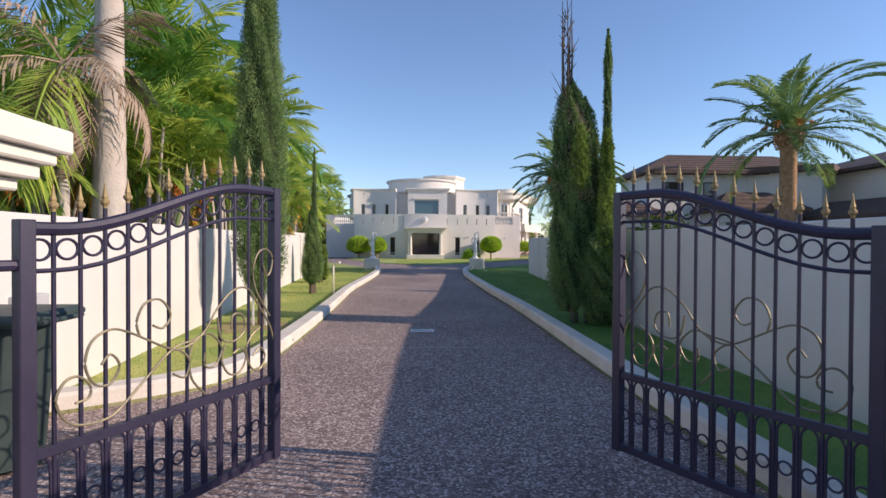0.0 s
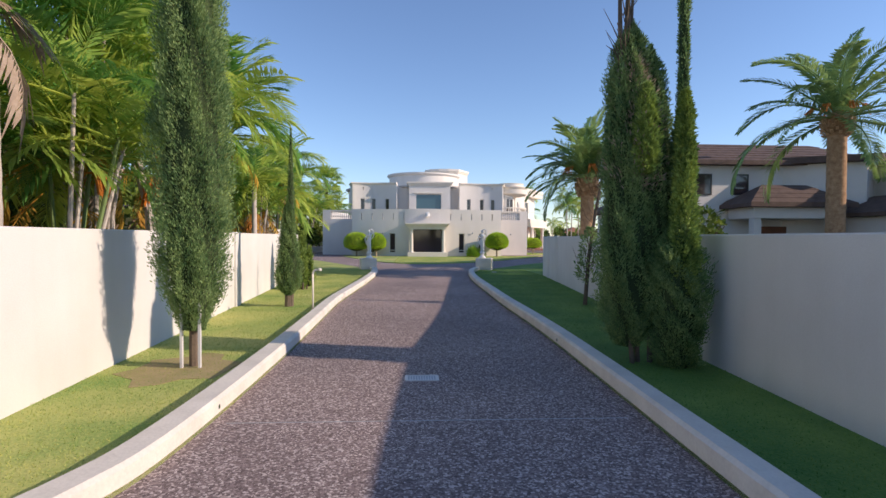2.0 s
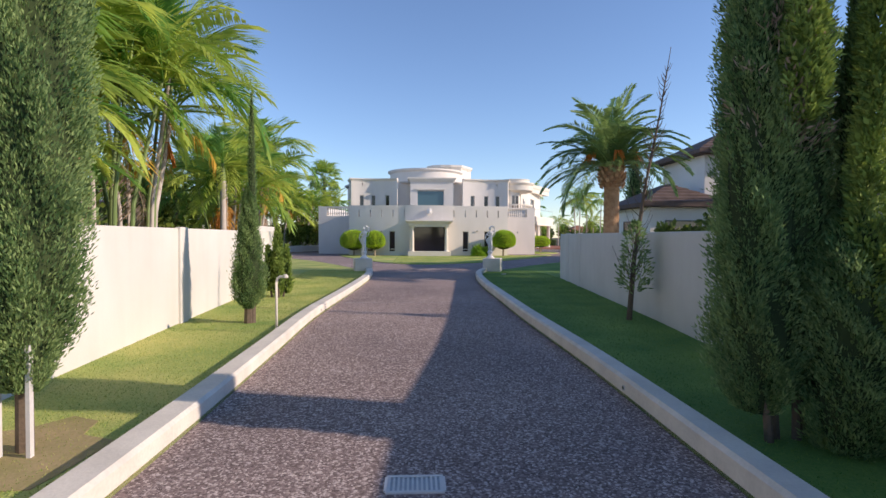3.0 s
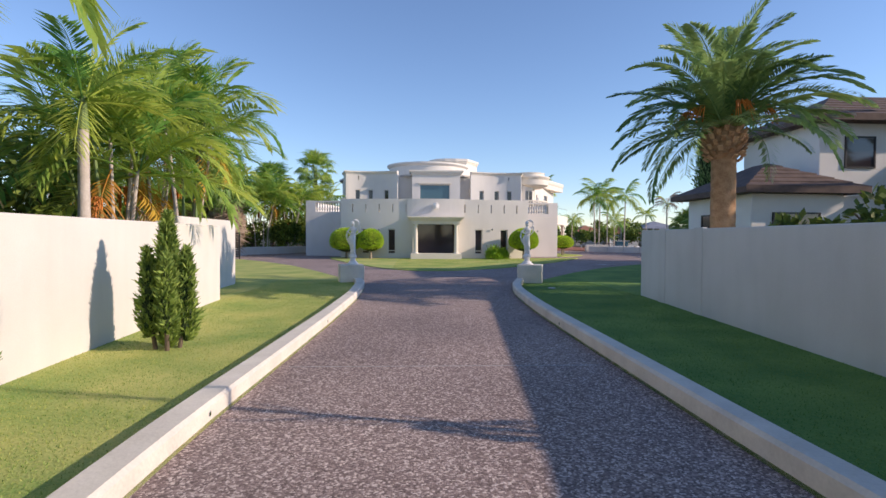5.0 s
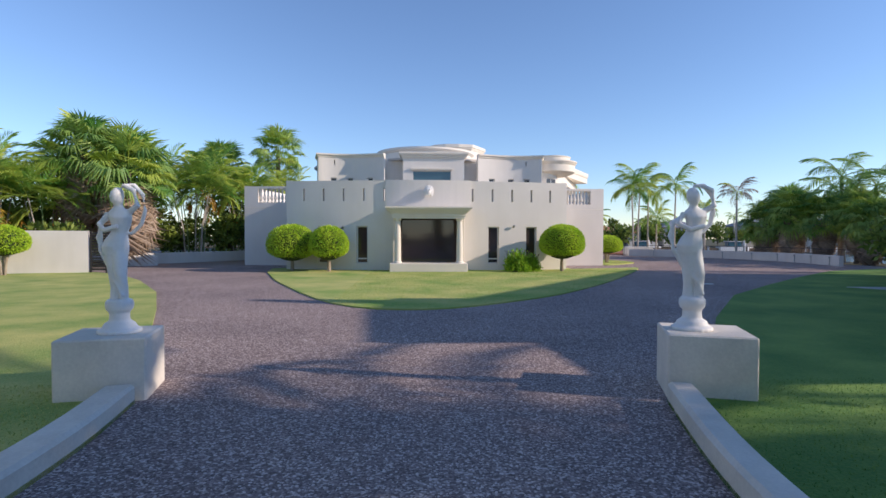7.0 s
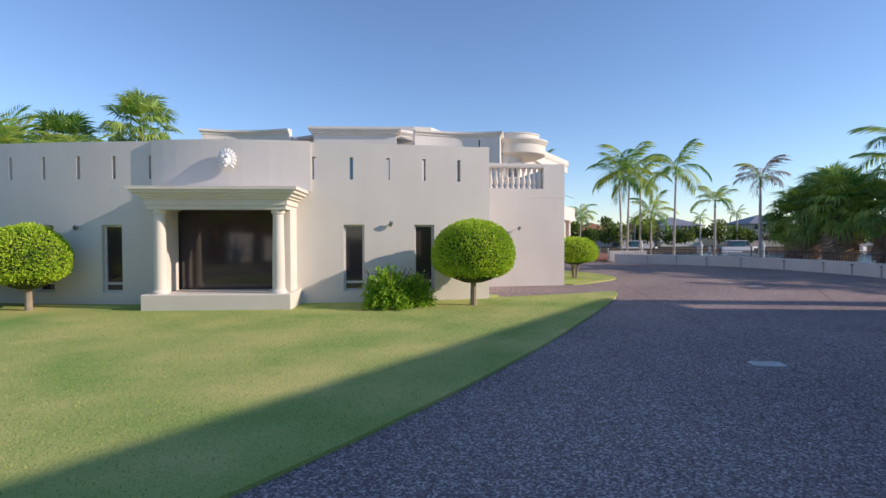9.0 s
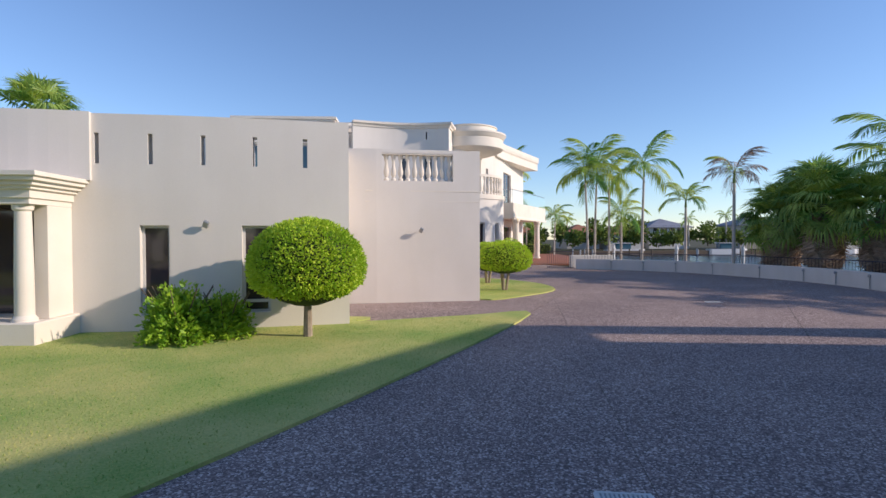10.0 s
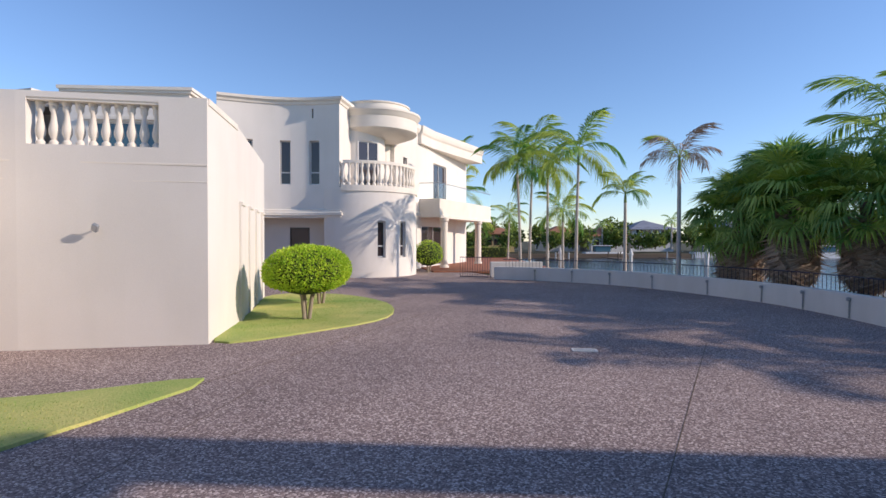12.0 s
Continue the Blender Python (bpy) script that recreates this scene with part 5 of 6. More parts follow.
ct = cypress(2.52, 12.5, "overgrown cypress with ragged spires and bare twigs on top", [(-0.33, 0.1, 0.25, 4.3, 0.36, 76000), (-0.5, -0.02, 0.9, 3.0, 0.22, 26000), (-0.08, 0.05, 0.5, 3.7, 0.25, 28000), (0.28, -0.1, 0.6, 2.9, 0.16, 24000), (0.29, -0.1, 2.8, 2.6, 0.085, 14000), (0.2, -0.2, 0.0, 1.9, 0.36, 36000), (0.1, 0.2, 0.4, 3.3, 0.26, 18000)], 4, trunk=0.035, lump=0.24, prof=COLUMN)
r = rng(44)
P, N = column_points(r, 9000, 2.6, 0.15, 0.9, SPIRE, 0.2, 0.20, -0.34)
V, F = cards(P, N, 0.07, 0.025, r, 0.8, 0.5)
foliage("foliage", V, F, CYPL, ct)
P, N = column_points(r, 4000, 1.1, 0.14, 2.5, SPIRE, 0.3, -0.26, -0.26)
V, F = cards(P, N, 0.07, 0.022, r, 0.8, 0.5)
foliage("foliage", V, F, CYPL, ct)
P, N = column_points(r, 3500, 1.9, 0.33, 2.2, SPIRE, 0.3, -0.32, 0.02)
V, F = cards(P, N, 0.08, 0.016, r, 0.9, 0.5)
foliage("dead_sprays", V, F, DRY, ct, "dry brown sprays")
bm = B()
for k in range(46):
    a, z = r.uniform(0, 6.28), r.uniform(3.9, 5.7)
    q = Vector((-0.42 + r.uniform(-0.05, 0.05), 0.08 + r.uniform(-0.05, 0.05), z))
    e = Vector((0.26 * math.cos(a), 0.26 * math.sin(a), r.uniform(0.25, 0.6))) * r.uniform(0.5, 1.1) * (1.1 - 0.3 * (z - 3.9))
    tube(bm, [q, q + e * 0.5 + Vector((0, 0, 0.02)), q + e], 0.012, 0.003, 4)
for k in range(5):
    tube(bm, [(-0.42 + 0.06 * math.cos(k * 1.3), 0.08 + 0.06 * math.sin(k * 1.3), 3.8), (-0.42 + 0.1 * math.cos(k * 1.3), 0.08, 5.0), (-0.43 + 0.08 * math.cos(k * 1.5), 0.08, 6.3 - 0.15 * k)], 0.03, 0.006, 5)
part("bare_top", bm, BARK, ct, "bare brown twigs")
cypress(11.4, 37.0, "dark narrow cypress behind the wall", [(0, 0, 0.3, 6.3, 0.6, 5000)], 5, leafl=0.18)


def bare_tree(x, y, seed):
    r = rng(seed)
    th = thing("dead_tree", "half-dead conifer with bare grey twigs", "tree", (x, y, 0.0))
    part("trunk", tube(B(), [(0, 0, 0), (0.08, 0, 1.2), (0.3, 0.05, 2.6), (0.55, 0, 4.0), (0.75, 0, 5.3)], 0.055, 0.005, 7), BARK, th)
    bm = B()
    for i in range(110):
        z = r.uniform(0.7, 4.9)
        bx_ = np.interp(z, [0, 1.2, 2.6, 4, 5.3], [0, 0.08, 0.3, 0.55, 0.75])
        a = r.uniform(0, 6.28)
        l = r.uniform(0.2, 0.55) * (1.15 - z / 5.5)
        p = Vector((bx_, 0, z))
        tube(bm, [p, p + Vector((l * 0.5 * math.cos(a), l * 0.5 * math.sin(a), l * 0.5)), p + Vector((l * 0.8 * math.cos(a), l * 0.8 * math.sin(a), l * 1.25))], 0.009, 0.003, 3)
    part("branchwork", bm, BARK, th)
    P, N = column_points(r, 700, 1.3, 0.3, 0.6, SPIRE, cx=0.1)
    V, F = cards(P, N, 0.12, 0.035, r, 0.8, 0.5)
    foliage("foliage", V, F, CYP, th)


bare_tree(3.56, 18.5, 6)


def ball_tree(x, y, zc, rx, rz, seed, stems=1, n=7000, label="clipped round topiary tree on a short trunk", leaf=0.075):
    r = rng(seed)
    th = thing("topiary_tree", label, "topiary", (x, y, 0.0), "clipped topiary trees")
    for k in range(stems):
        o = 0.0 if stems == 1 else 0.12
        a = k * 2.1
        part("stem", tube(B(), [(o * 0.5 * math.cos(a), o * 0.5 * math.sin(a), 0), (o * math.cos(a), o * math.sin(a), zc * 0.45), (2.2 * o * math.cos(a), 2.2 * o * math.sin(a), zc)], 0.085 if stems == 1 else 0.045, 0.05, 9), PALEBARK, th, "", True)
    d = r.normal(0, 1, (n, 3))
    d /= np.linalg.norm(d, axis=1)[:, None]
    lump = 1 + 0.03 * np.sin(5 * d[:, 0] + 2) * np.sin(6 * d[:, 1]) + r.uniform(-0.09, 0.035, n)
    flat = np.where(d[:, 2] < -0.35, 0.35 / np.maximum(0.35, -d[:, 2]), 1.0)
    P = d * np.array([rx, rx, rz]) * lump[:, None]
    P[:, 2] = np.where(d[:, 2] < 0, P[:, 2] * (0.55 + 0.45 * flat), P[:, 2])
    P[:, 2] += zc
    V, F = cards(P, d, leaf, leaf * 0.55, r, 0.25, 0.75)
    foliage("crown", V, F, TOPI, th)
    # Dark ball within the leaves, coloured as the crown's shaded depth.
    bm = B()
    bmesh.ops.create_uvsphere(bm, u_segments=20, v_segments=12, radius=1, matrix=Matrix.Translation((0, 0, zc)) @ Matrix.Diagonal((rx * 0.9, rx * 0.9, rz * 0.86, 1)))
    part("shade_core", bm, SHADEFILL, th, "", True)
    return th


ball_tree(6.5, 50.95, 1.28, 0.98, 0.82, 11, n=22000, leaf=0.06)
ball_tree(-5.55, 51.2, 1.2, 1.06, 0.86, 12, n=14000, leaf=0.065)
ball_tree(-3.85, 50.7, 1.2, 0.82, 0.8, 13, n=12000, leaf=0.065)
ball_tree(11.45, 58.95, 1.08, 0.9, 0.58, 14, 3, 12000, leaf=0.06)
ball_tree(11.3, 61.85, 1.0, 0.82, 0.6, 15, 3, 9000, leaf=0.06)
ball_tree(-15.75, 48.3, 1.3, 0.82, 0.62, 16, 4)
ball_tree(14.9, 76.3, 1.0, 0.8, 0.75, 17, 3, 2500)


def shrub(x, y, w, h, seed, n=2600, mat=SHRUB, label="bright leafy shrub against the house wall", leaf=0.13):
    r = rng(seed)
    th = thing("shrub", label, "shrub", (x, y, 0.02), "shrubs")
    for k in range(9):
        a = k * 0.7
        part("stem", tube(B(), [(0, 0, 0), (0.2 * w * math.cos(a), 0.2 * w * math.sin(a), h * 0.4), (0.42 * w * math.cos(a), 0.42 * w * math.sin(a), h * 0.8)], 0.02, 0.008, 5), BARK, th)
    d = r.normal(0, 1, (n, 3))
    d /= np.linalg.norm(d, axis=1)[:, None]
    d[:, 2] = np.abs(d[:, 2]) * 1.0 - 0.15
    rr = (0.75 + 0.25 * np.sin(4 * d[:, 0] * 3 + seed) * np.sin(4 * d[:, 1] * 3)) * r.uniform(0.6, 1.05, n)
    P = d * np.array([w * 0.5, w * 0.5, h * 0.9]) * rr[:, None]
    P[:, 2] = np.maximum(P[:, 2] + h * 0.12, 0.03)
    V, F = cards(P, d, leaf, leaf * 0.5, r, 0.3, 0.6)
    foliage("leaves", V, F, mat, th)
    return th


shrub(4.42, 50.6, 1.35, 1.18, 21, 5200, leaf=0.1)
shrub(5.05, 50.95, 1.05, 1.0, 22, 3600, SHRUB, "low leafy shrub against the house wall", 0.09)

# east waterfront palms
for i, (x, y, h, s, lx) in enumerate(((21.5, 70.9, 6.2, 1.0, 0.1), (22.9, 68.7, 3.95, 0.62, 0.0), (19.9, 75.4, 6.3, 1.0, -0.2), (20.5, 75.9, 6.9, 1.1, 0.15), (21.6, 76.2, 6.1, 0.95, 0.0), (22.6, 76.6, 3.6, 0.8, 0.0), (18.6, 97, 6.5, 1.1, 0.2), (21, 99, 3.8, 0.8, 0), (23, 95, 4.2, 0.8, 0.1), (17.5, 92, 8.6, 1.1, 0.3), (14, 98, 9.0, 1.1, 0.0))):
    feather_palm(x, y, h, 100 + i, s * (1.45 if i != 1 else 1.3), 0.08, lean=(lx, 0), n=10 + i % 3, lo=-22 if i != 1 else 12, hi=84, label="slender waterfront palm with a pale trunk", group="waterfront palms")
feather_palm(23.6, 65.6, 5.0, 130, 0.95, 0.085, [DRYF[0], DRYF[1], DRYF[0], SEAS[2]], 12, "sparse dying palm with brown fronds", lo=-5, group="waterfront palms")

# east fan palms and dark palms
for i, (x, y, h, s) in enumerate(((25.7, 65.2, 2.7, 1.3), (26.3, 63.4, 3.3, 1.35), (27.4, 65.4, 3.9, 1.3), (27.0, 61.4, 3.0, 1.2), (28.2, 60.0, 3.2, 1.2), (27.4, 58.2, 2.6, 1.15))):
    fan_palm(x, y, h, 140 + i, 54, s * 0.86, "fan palms by the curved wall", 60, 0.8)
# The last four stand off view, added to dapple the forecourt with shade.
for i, (x, y, h) in enumerate(((29.6, 57.6, 4.2), (30.2, 61.0, 5.2), (28.9, 62.3, 5.9), (28.5, 61.6, 4.3), (31.6, 51.9, 4.9), (34.5, 51.0, 5.6), (33.4, 54.0, 5.0), (30.6, 55.2, 4.6))):
    feather_palm(x, y, h, 150 + i, 1.25, 0.16, ROYAL[:2], 13, "dark shaded palm with drooping fronds", lo=-45, group="dark shaded palms")

for i, (x, y, h) in enumerate(((13.6, 38.6, 1.5), (16.4, 41.4, 1.7))):
    feather_palm(x, y, h, 165 + i, 1.15, 0.16, ROYAL[:2], 13, "dark shaded palm with drooping fronds", lo=-45, group="dark shaded palms")

# west palms along the drive
feather_palm(-6.0, 12.42, 6.6, 160, 1.35, 0.29, [CANE[1], ROYAL[2], ROYAL[0]], 10, "thick royal palm with a pale ringed trunk", lo=-8, group="royal palms")
rp = feather_palm(-6.35, 11.75, 4.5, 161, 1.05, 0.1, [DRYF[0], DRYF[1], DRYF[1], ROYAL[2]], 16, "slender palm hung with brown dead fronds", lo=-75, hi=60, group="royal palms")
k = 0
for x, y, h, st in ((-6.6, 15.0, 3.8, 7), (-8.2, 13.9, 4.0, 8), (-7.3, 16.9, 5.6, 9), (-5.9, 17.7, 4.9, 8), (-6.2, 19.4, 5.3, 8), (-8.6, 18.2, 4.8, 8), (-6.95, 29.6, 4.9, 7), (-6.5, 25.5, 3.6, 6), (-8.4, 31.0, 4.2, 7), (-8.2, 10.6, 3.2, 5), (-9.8, 11.8, 3.8, 6)):
    cane_clump(x, y, h, 170 + k, st, 1.15 + 0.1 * (k % 3), 0.5)
    k += 1
feather_palm(-6.0, 23.7, 3.75, 190, 0.85, 0.1, CANE, 11, "green palm with a smooth grey trunk", lo=-10, group="royal palms")

# far west palms by the side gate
for i, (x, y, h, s) in enumerate(((-17.2, 55.6, 5.9, 1.35), (-14.9, 55.4, 4.9, 1.5), (-16.2, 57.5, 5.4, 1.4), (-11.2, 70.5, 8.3, 1.35), (-15.6, 70.5, 7.1, 1.35))):
    fan_palm(x, y, h, 200 + i, 60 if i < 3 else 0, s, "fan palms by the side gate")
k = 0
for x, y, h, st in ((-20, 53.5, 4.4, 7), (-22.4, 54.6, 5.2, 7), (-24.6, 53.2, 5.6, 7), (-18.4, 54.6, 3.4, 6), (-14.0, 61.2, 5.4, 8), (-12.4, 64.5, 5.2, 8), (-15.6, 64, 6.0, 8), (-10.9, 69.0, 5.4, 7), (-17.6, 62.4, 6.0, 7), (-27.0, 54, 6.0, 7), (-19.0, 58, 5.2, 7)):
    cane_clump(x, y, h, 220 + k, st, 1.35, 0.6)
    k += 1

# east garden: date palms
date_palm(6.75, 28.0, 4.3, 240, 1.12, 0.29, 60, -6)
date_palm(17.3, 27.3, 6.9, 241, 1.85, 0.37, 30)


def broad_tree(x, y, h, w, seed, n=1500, mat=BROAD, label="dense leafy garden tree", group="background trees", leaf=0.3):
    r = rng(seed)
    th = thing("tree", label, "tree", (x, y, -0.1), group)
    bm = tube(B(), [(0, 0, 0), (0.1, 0, h * 0.3), (0, 0.1, h * 0.6)], 0.16, 0.08, 7)
    for k in range(5):
        a = k * 1.256
        tube(bm, [(0, 0, h * 0.3), (0.25 * w * math.cos(a), 0.25 * w * math.sin(a), h * 0.6), (0.4 * w * math.cos(a), 0.4 * w * math.sin(a), h * 0.8)], 0.07, 0.02, 5)
    part("trunk", bm, BARK, th)
    c = r.normal(0, 1, (14, 3))
    c /= np.linalg.norm(c, axis=1)[:, None]
    c = c * np.array([w * 0.3, w * 0.3, h * 0.24]) + np.array([0, 0, h * 0.62])
    k = r.randint(0, 14, n)
    d = r.normal(0, 1, (n, 3))
    d /= np.linalg.norm(d, axis=1)[:, None]
    P = c[k] + d * (w * 0.2) * r.uniform(0.6, 1.05, n)[:, None]
    P[:, 2] = np.maximum(P[:, 2], 0.1)
    V, F = cards(P, d, leaf, leaf * 0.6, r, 0.1, 0.8)
    foliage("crown", V, F, mat, th)
    return th


k = 0
# The two at x 10.2 and 11.4 are added to shade the east lawn.
for x, y, h, w in ((-10.4, 15, 3.6, 4), (-10.5, 19.5, 4.6, 4.5), (-10.2, 23, 4.2, 4), (-11, 30.5, 4.4, 4), (-21, 57, 4.6, 5), (-25, 57, 5, 5), (-14, 68, 5.2, 5), (-11, 74, 5.5, 5), (-17.6, 61, 4.4, 5), (31, 48, 3.6, 5), (-12.6, 63.2, 2.8, 3.6), (-15.2, 62.4, 2.9, 3.8), (-11.7, 67.4, 3.0, 3.6), (-18.4, 60.0, 3.0, 3.8), (-21.5, 58.4, 3.0, 3.8), (-24.5, 51.6, 2.8, 3.4), (-20.0, 52.0, 2.7, 3.4), (-17.0, 53.0, 2.4, 3.0), (30, 55.5, 3.2, 4.5), (29.5, 44.5, 3.6, 5), (17.2, 43.6, 2.8, 3.4), (10.2, 29.7, 2.3, 2.4), (11.4, 27.6, 2.9, 3.0), (19.0, 46.6, 2.8, 3.4), (27.2, 48.6, 2.4, 3.2), (28.2, 52, 2.6, 3.6)):
    broad_tree(x, y, h, w, 300 + k, 1700)
    k += 1


# ---- neighbouring houses ----
def hip(bm, x0, x1, y0, y1, z, h):
    """Hip roof with thin eaves over a rectangle."""
    w = min(x1 - x0, y1 - y0) / 2
    if x1 - x0 >= y1 - y0:
        a, b = (x0 + w, (y0 + y1) / 2, z + h), (x1 - w, (y0 + y1) / 2, z + h)
    else:
        a, b = ((x0 + x1) / 2, y0 + w, z + h), ((x0 + x1) / 2, y1 - w, z + h)
    lo = [bm.verts.new(p) for p in ((x0, y0, z - 0.18), (x1, y0, z - 0.18), (x1, y1, z - 0.18), (x0, y1, z - 0.18))]
    c = [bm.verts.new(p) for p in ((x0, y0, z), (x1, y0, z), (x1, y1, z), (x0, y1, z))]
    A, Bv = bm.verts.new(a), bm.verts.new(b)
    for i in range(4):
        bm.faces.new((lo[i], lo[(i + 1) % 4], c[(i + 1) % 4], c[i]))
    bm.faces.new(lo[::-1])
    if x1 - x0 >= y1 - y0:
        bm.faces.new((c[0], c[1], Bv, A)), bm.faces.new((c[1], c[2], Bv)), bm.faces.new((c[2], c[3], A, Bv)), bm.faces.new((c[3], c[0], A))
    else:
        bm.faces.new((c[0], c[1], A)), bm.faces.new((c[1], c[2], Bv, A)), bm.faces.new((c[2], c[3], Bv)), bm.faces.new((c[3], c[0], A, Bv))
    return bm


def tiles(th, x0, x1, y0, y1, z, h, mat):
    """Tile courses as raised strips up the slope that faces the drive."""
    w = min(x1 - x0, y1 - y0) / 2
    rows = max(4, int(w / 0.34))
    for i in range(rows):
        t = (i + 0.0) / rows
        t2 = (i + 1.0) / rows
        bm = B()
        a, b = t * w, t2 * w
        p = [(x0 + a, y0 + a, z + h * t + 0.05), (x1 - a, y0 + a, z + h * t + 0.05), (x1 - b, y0 + b, z + h * t2 + 0.012), (x0 + b, y0 + b, z + h * t2 + 0.012)]
        if p[1][0] - p[0][0] < 0.1:
            continue
        bm.faces.new([bm.verts.new(q_) for q_ in p])
        q2 = [(x0 + a, y0 + a, z + h * t), (x1 - a, y0 + a, z + h * t), p[1], p[0]]
        bm.faces.new([bm.verts.new(q_) for q_ in q2])
        part("tile_course", bm, mat, th)


def villa(name, label, blocks, wallm, roofm, windows=(), loc=(0, 0, 0), courses=True, group=""):
    th = thing(name, label, "house", loc, group)
    for x0, x1, y0, y1, z0, z1, rh, ov in blocks:
        part("wall", box(B(), (x0, y0, z0), (x1, y1, z1), 0.02), wallm, th)
        rf = part("roof", hip(B(), x0 - ov, x1 + ov, y0 - ov, y1 + ov, z1 + 0.18, rh), roofm, th)
        if courses:
            tiles(rf, x0 - ov, x1 + ov, y0 - ov, y1 + ov, z1 + 0.18, rh, roofm)
    for p, d, w, z0, z1, gm in windows:
        window(th, p, d, w, z0, z1, -0.02, gm, DARKALU)
    return th


rh = villa("villa", "grey rendered two-storey villa with brown tiled hip roofs", [(24.0, 34, 21.5, 37.5, -0.1, 5.6, 1.7, 0.6), (21.2, 24.0, 23, 32.7, -0.1, 2.8, 0.9, 0.5), (13.0, 24, 32.8, 37.0, -0.1, 5.55, 1.3, 0.55), (9.9, 13.0, 31.7, 35.6, -0.1, 3.0, 1.0, 0.5), (15.9, 20.4, 30.6, 32.75, 2.7, 3.25, 1.0, 0.45)], VILLAW, ROOFT,
           [((13.9, 32.8), (1, 0), 1.1, 4.0, 5.1, DARKGL), ((16.2, 32.8), (1, 0), 0.8, 4.0, 5.1, DARKGL), ((21.2, 32.8), (1, 0), 1.8, 4.0, 5.2, DARKGL), ((22.2, 32.8), (1, 0), 2.0, 0.9, 2.3, DARKGL), ((10.6, 31.7), (1, 0), 1.6, 0.9, 2.4, DARKGL), ((9.9, 34.6), (0, -1), 1.8, 0.9, 2.4, DARKGL)])
for x in (16.0, 20.0):
    part("porch_column", box(B(), (x - 0.05, 30.7, -0.05), (x + 0.35, 31.1, 2.72), 0.02), VILLAW, rh)
part("front_door", box(B(), (17.3, 32.70, 0), (19.3, 32.79, 2.35), 0.01), TIMBER, rh, "red-brown timber double door")
# Rear block added off view to cast the forecourt's slanting shadow edge.
part("shade_block_wall", prism(B(), [(14.1, 35.6), (23.2, 47.1), (31.2, 45.8), (32, 40), (22, 31)], -0.1, 5.6), VILLAW, rh)
part("shade_block_roof", prism(B(), [(13.35, 35.4), (23.7, 48.95), (24.6, 48.8), (24.6, 47.2), (31.8, 46.2), (32.6, 40), (22.2, 30.4)], 5.62, 5.95), ROOFT, rh)
# Added beam on two posts, off view, to split off a shadow band.
part("shadow_beam", prism(B(), [(24.6, 48.86), (31.8, 47.85), (31.8, 47.0), (24.6, 48.0)], 5.7, 5.95), ROOFT, rh)
for x, y in ((24.8, 48.4), (31.6, 47.42)):
    part("shadow_beam_post", box(B(), (x - 0.1, y - 0.1, -0.1), (x + 0.1, y + 0.1, 5.7), 0.01), VILLAW, rh)
part("string_course", box(B(), (12.95, 32.72, 3.0), (24.05, 32.79, 3.15)), TRIM, rh)
for x, y, w, h, s in ((13.9, 31.2, 1.7, 2.1, 31), (21.6, 30.8, 2.0, 2.2, 32), (12.2, 30.2, 1.8, 1.9, 33), (24.2, 30.8, 2.2, 2.3, 34)):
    shrub(x, y, w, h, s, 1700, BROAD, "dark clipped garden shrub in front of the villa", 0.16)
villa("villa_yellow", "ochre rendered house with terracotta roofs", [(-28, -17.2, 28.5, 36, -0.1, 5.2, 1.2, 0.5), (-17.18, -13.9, 29, 33, -0.1, 2.75, 0.5, 0.35)], OCHRE, TERRA, [((-19.4, 28.5), (1, 0), 1.2, 3.5, 4.7, DARKGL), ((-17.2, 33.6), (0, 1), 1.2, 3.5, 4.7, DARKGL)])
villa("garden_house", "low timber house with a terracotta roof behind palms", [(-20, -12.2, 14, 26, -0.1, 2.6, 1.3, 0.6)], TIMBER, TERRA, [((-12.2, 16), (0, 1), 1.5, 0.9, 2.1, DARKGL), ((-12.2, 21), (0, 1), 1.5, 0.9, 2.1, DARKGL)])

# ---- far bank ----
WHITEW = material("far_white_render", (0.72, 0.72, 0.72), (0.62, 0.62, 0.62), 0.8, 0.5, 8, 0)
GREYROOF = material("far_grey_roof", (0.26, 0.28, 0.33), (0.2, 0.21, 0.25), 0.7, 0.5, 8, 0)
r = rng(77)
for i, (x, w, h, wm, rm) in enumerate(((50, 8, 2.8, GREYR, TERRA), (60, 8, 2.6, WHITEW, TERRA), (71, 10, 4.2, WHITEW, GREYROOF), (92, 11, 4.6, GREYR, GREYROOF), (33, 9, 3.0, OCHRE, TERRA), (22, 10, 3.2, WHITEW, TERRA), (115, 14, 5, WHITEW, GREYROOF), (8, 10, 3.2, WHITEW, TERRA), (-8, 11, 3.6, GREYR, TERRA), (140, 14, 5, OCHRE, TERRA), (165, 16, 5, WHITEW, GREYROOF))):
    y = 162 + r.uniform(0, 6)
    ws = [((x - w * 0.4 + w * 0.2 * j, y), (1, 0), w * 0.14, zz, zz + 1.3, DARKGL) for j in range(4) for zz in ((0.6, 3.4) if h > 4 else (0.6,))]
    villa("waterfront_house", "pale waterfront house across the canal", [(x - w / 2, x + w / 2, y, y + 10, -1.2, h, 2.2, 0.8)], wm, rm, ws, courses=False, group="houses across the canal")
    if i in (0, 2, 3):
        th = thing("motor_boat", "white motor boat moored on the far side", "boat", (x + w * 0.35, y - 18, -1.7), "moored boats")
        hull = [(-4, -1.1), (2.6, -1.1), (4.4, 0), (2.6, 1.1), (-4, 1.1)]
        part("hull", prism(B(), hull, -0.2, 1.1), WHITEW, th)
        part("cabin", box(B(), (-2, -0.8, 1.1), (1.2, 0.8, 2.3), 0.15), BLUEGL, th)
        part("cabin_roof", box(B(), (-2.3, -0.95, 2.3), (1.5, 0.95, 2.42), 0.03), WHITEW, th)
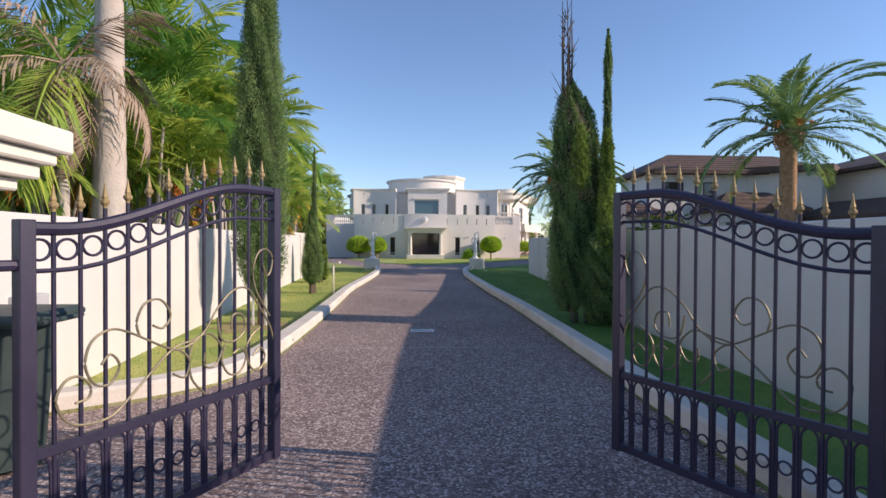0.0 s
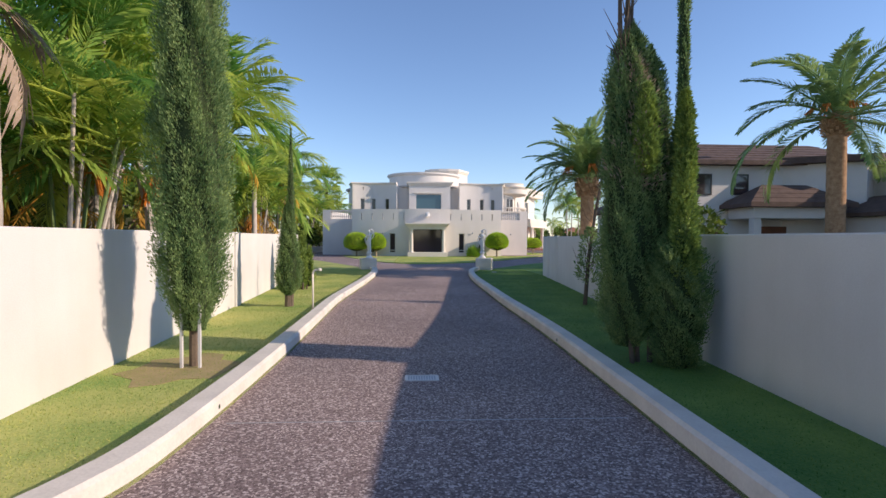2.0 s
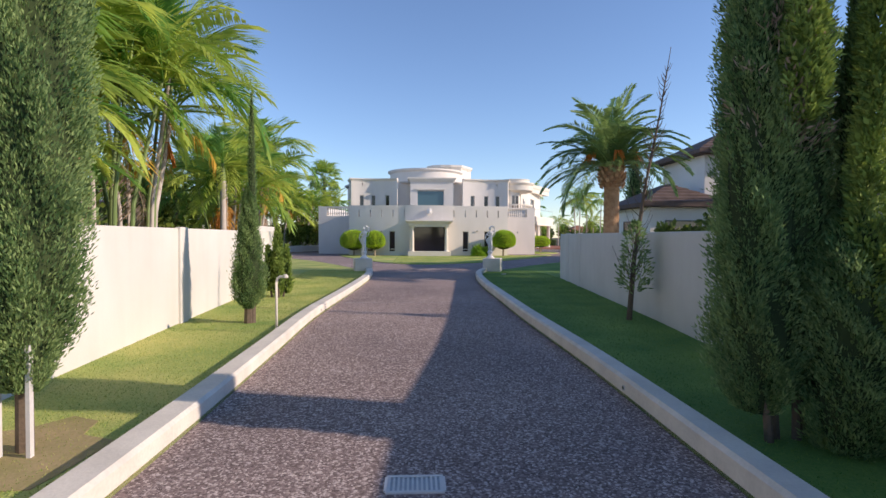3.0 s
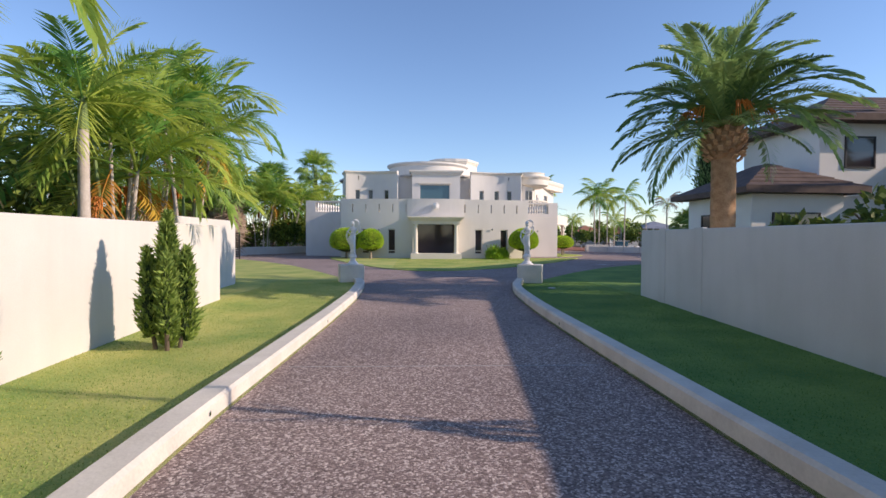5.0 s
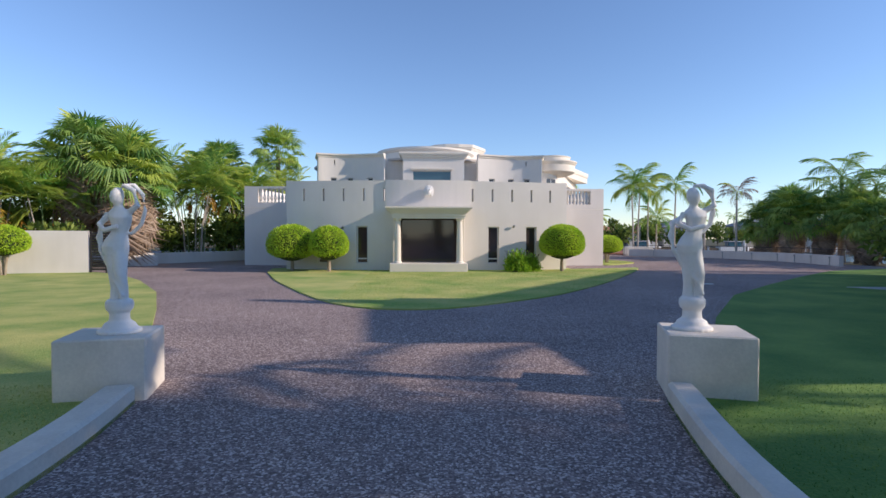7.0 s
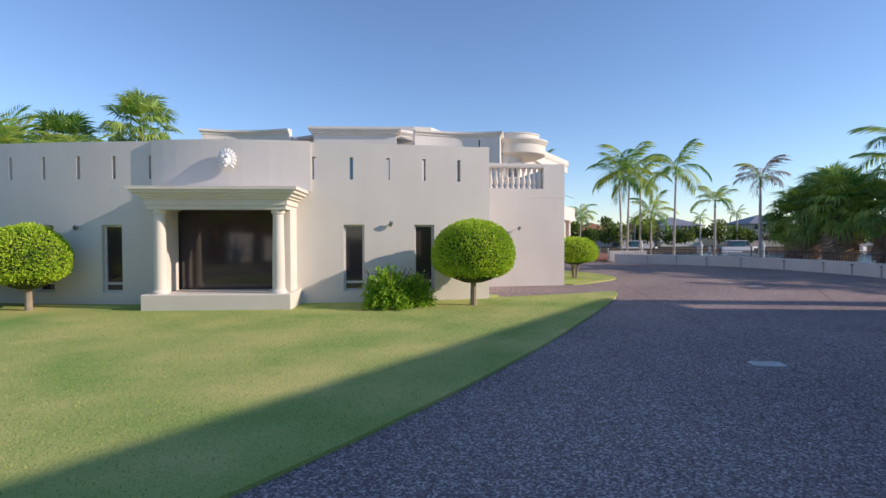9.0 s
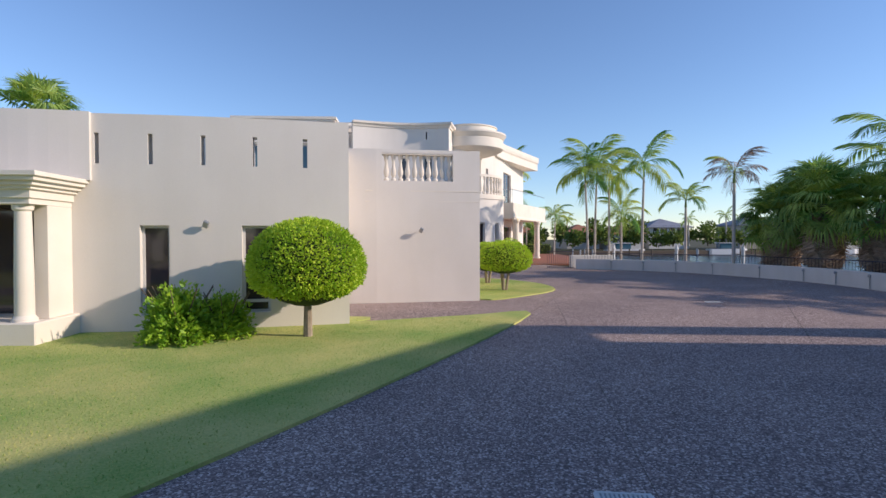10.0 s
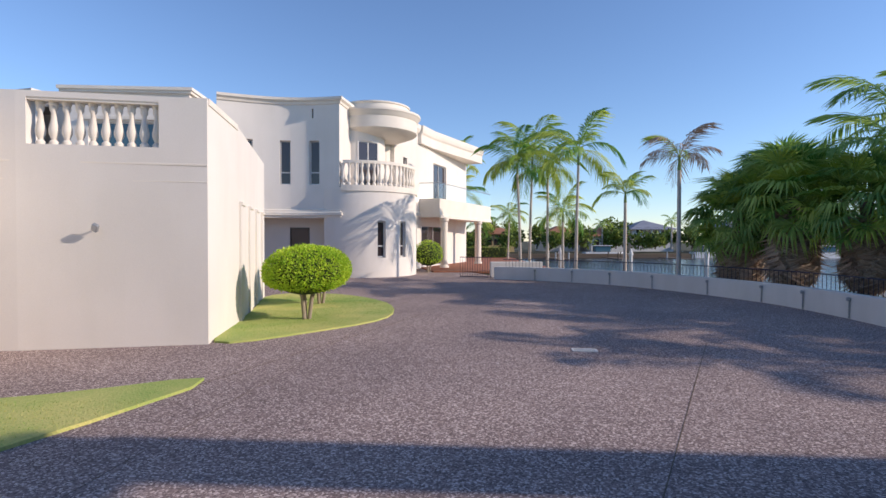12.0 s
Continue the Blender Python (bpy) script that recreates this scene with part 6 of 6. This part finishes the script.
for i in range(110):
    x = -40 + i * 2.4 + r.uniform(-1.5, 1.5)
    broad_tree(x, 149.5 + r.uniform(0, 9) + (14 if i % 3 == 0 else 0), r.uniform(2.4, 5.0) * (1.7 if i % 3 == 0 else 1.0), r.uniform(3.5, 6.5), 400 + i, 420, BROAD, "small leafy tree on the far bank", "far bank trees", 0.8)
for i in range(9):
    feather_palm(15 + i * 13 + r.uniform(-4, 4), 152 + r.uniform(0, 9), r.uniform(4, 7), 470 + i, 1.3, 0.2, SEAS, 10, "distant palm on the far bank", group="far bank palms")
for i, (x, y) in enumerate(((27.2, 78), (30.5, 75.5), (33.8, 73), (23.6, 80.5))):
    th = thing("mooring_post", "white capped mooring post in the canal", "mooring post", (x, y, -3.0), "mooring posts")
    part("post", tube(B(), [(0, 0, 0), (0, 0, 3.9)], 0.11, n=12), WHITEW, th)
    part("cap", lathe(B(), [(0.15, 3.9), (0.15, 3.95), (0.02, 4.35)], 12), WHITEW, th)
for i in range(9):
    th = thing("jetty", "weathered timber jetty on the far bank", "jetty", (30 + i * 11.5, 139.5, -1.75), "far bank jetties")
    part("deck", box(B(), (-1.2, 0, 0), (1.2, 9.5, 0.18)), BARK, th)
    for px, py in ((-1.2, 0.3), (1.2, 0.3), (-1.2, 5), (1.2, 5)):
        part("post", tube(B(), [(px, py, -1.2), (px, py, 1.3)], 0.14, n=8), CONC if i % 2 else BARK, th)
tagged(obj("revetment", box(B(), (-60, 147.6, -2.6), (260, 148.4, -0.9), 0.05), BARK), "dark canal wall along the far bank", "wall", kind="structure")
# waterside hedge
th = thing("hedge", "clipped green hedge on the waterside terrace", "hedge", (0, 0, 0))
P = rng(5).uniform(0, 1, (5000, 3)) * np.array([11, 1.0, 1.0]) + np.array([12.5, 98.0, 0.1])
V, F = cards(P, rng(6).normal(0, 1, (5000, 3)), 0.16, 0.09, rng(7), 0.2, 0.6)
foliage("leaves", V, F, BROAD, th)
# Dark box in the hedge, coloured for the shade between its leaves.
part("shade_core", box(B(), (12.6, 98.1, 0.02), (23.4, 98.9, 1.0)), SHADEFILL, th)


# ---- grass blades ----
def inside(pts, X, Y):
    c = np.zeros(len(X), bool)
    for (x0, y0), (x1, y1) in zip(pts, pts[1:] + pts[:1]):
        hit = ((y0 > Y) != (y1 > Y)) & (X < (x1 - x0) * (Y - y0) / (y1 - y0 + 1e-12) + x0)
        c ^= hit
    return c


def blades(name, pts, lo, hi, n, seed, h=0.02, mat=SHADEBLADE):
    r = rng(seed)
    X, Y = r.uniform(lo[0], hi[0], n), r.uniform(lo[1], hi[1], n)
    k = inside(pts, X, Y)
    X, Y = X[k], Y[k]
    m = len(X)
    a = r.uniform(0, 6.28, m)
    w, hh, t = 0.005, h * r.uniform(0.5, 1.4, m), r.uniform(0, 6.28, m)
    base = np.stack([X, Y, np.full(m, 0.03)], 1)
    s = np.stack([np.cos(a) * w, np.sin(a) * w, np.zeros(m)], 1)
    tip = base + np.stack([np.cos(t) * hh * 0.6, np.sin(t) * hh * 0.6, hh], 1)
    V = np.stack([base - s, base + s, tip], 1).reshape(-1, 3)
    me = leafmesh(V, np.arange(3 * m).reshape(-1, 3))
    me.materials.append(mat)
    tagged(new(name, me), "short mown grass blades on the lawn", "grass", kind="stuff")


blades("grass_west", lawn_left, (-5.4, 8), (-2.6, 33), 90000, 501, mat=GRASSB)
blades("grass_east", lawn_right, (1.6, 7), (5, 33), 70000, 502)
blades("grass_front", CENTRE, (-2, 38.5), (11.5, 53), 150000, 503, mat=FRONTB)
blades("grass_island", lawn_side, (9, 56), (13.5, 65), 30000, 504, mat=FRONTB)
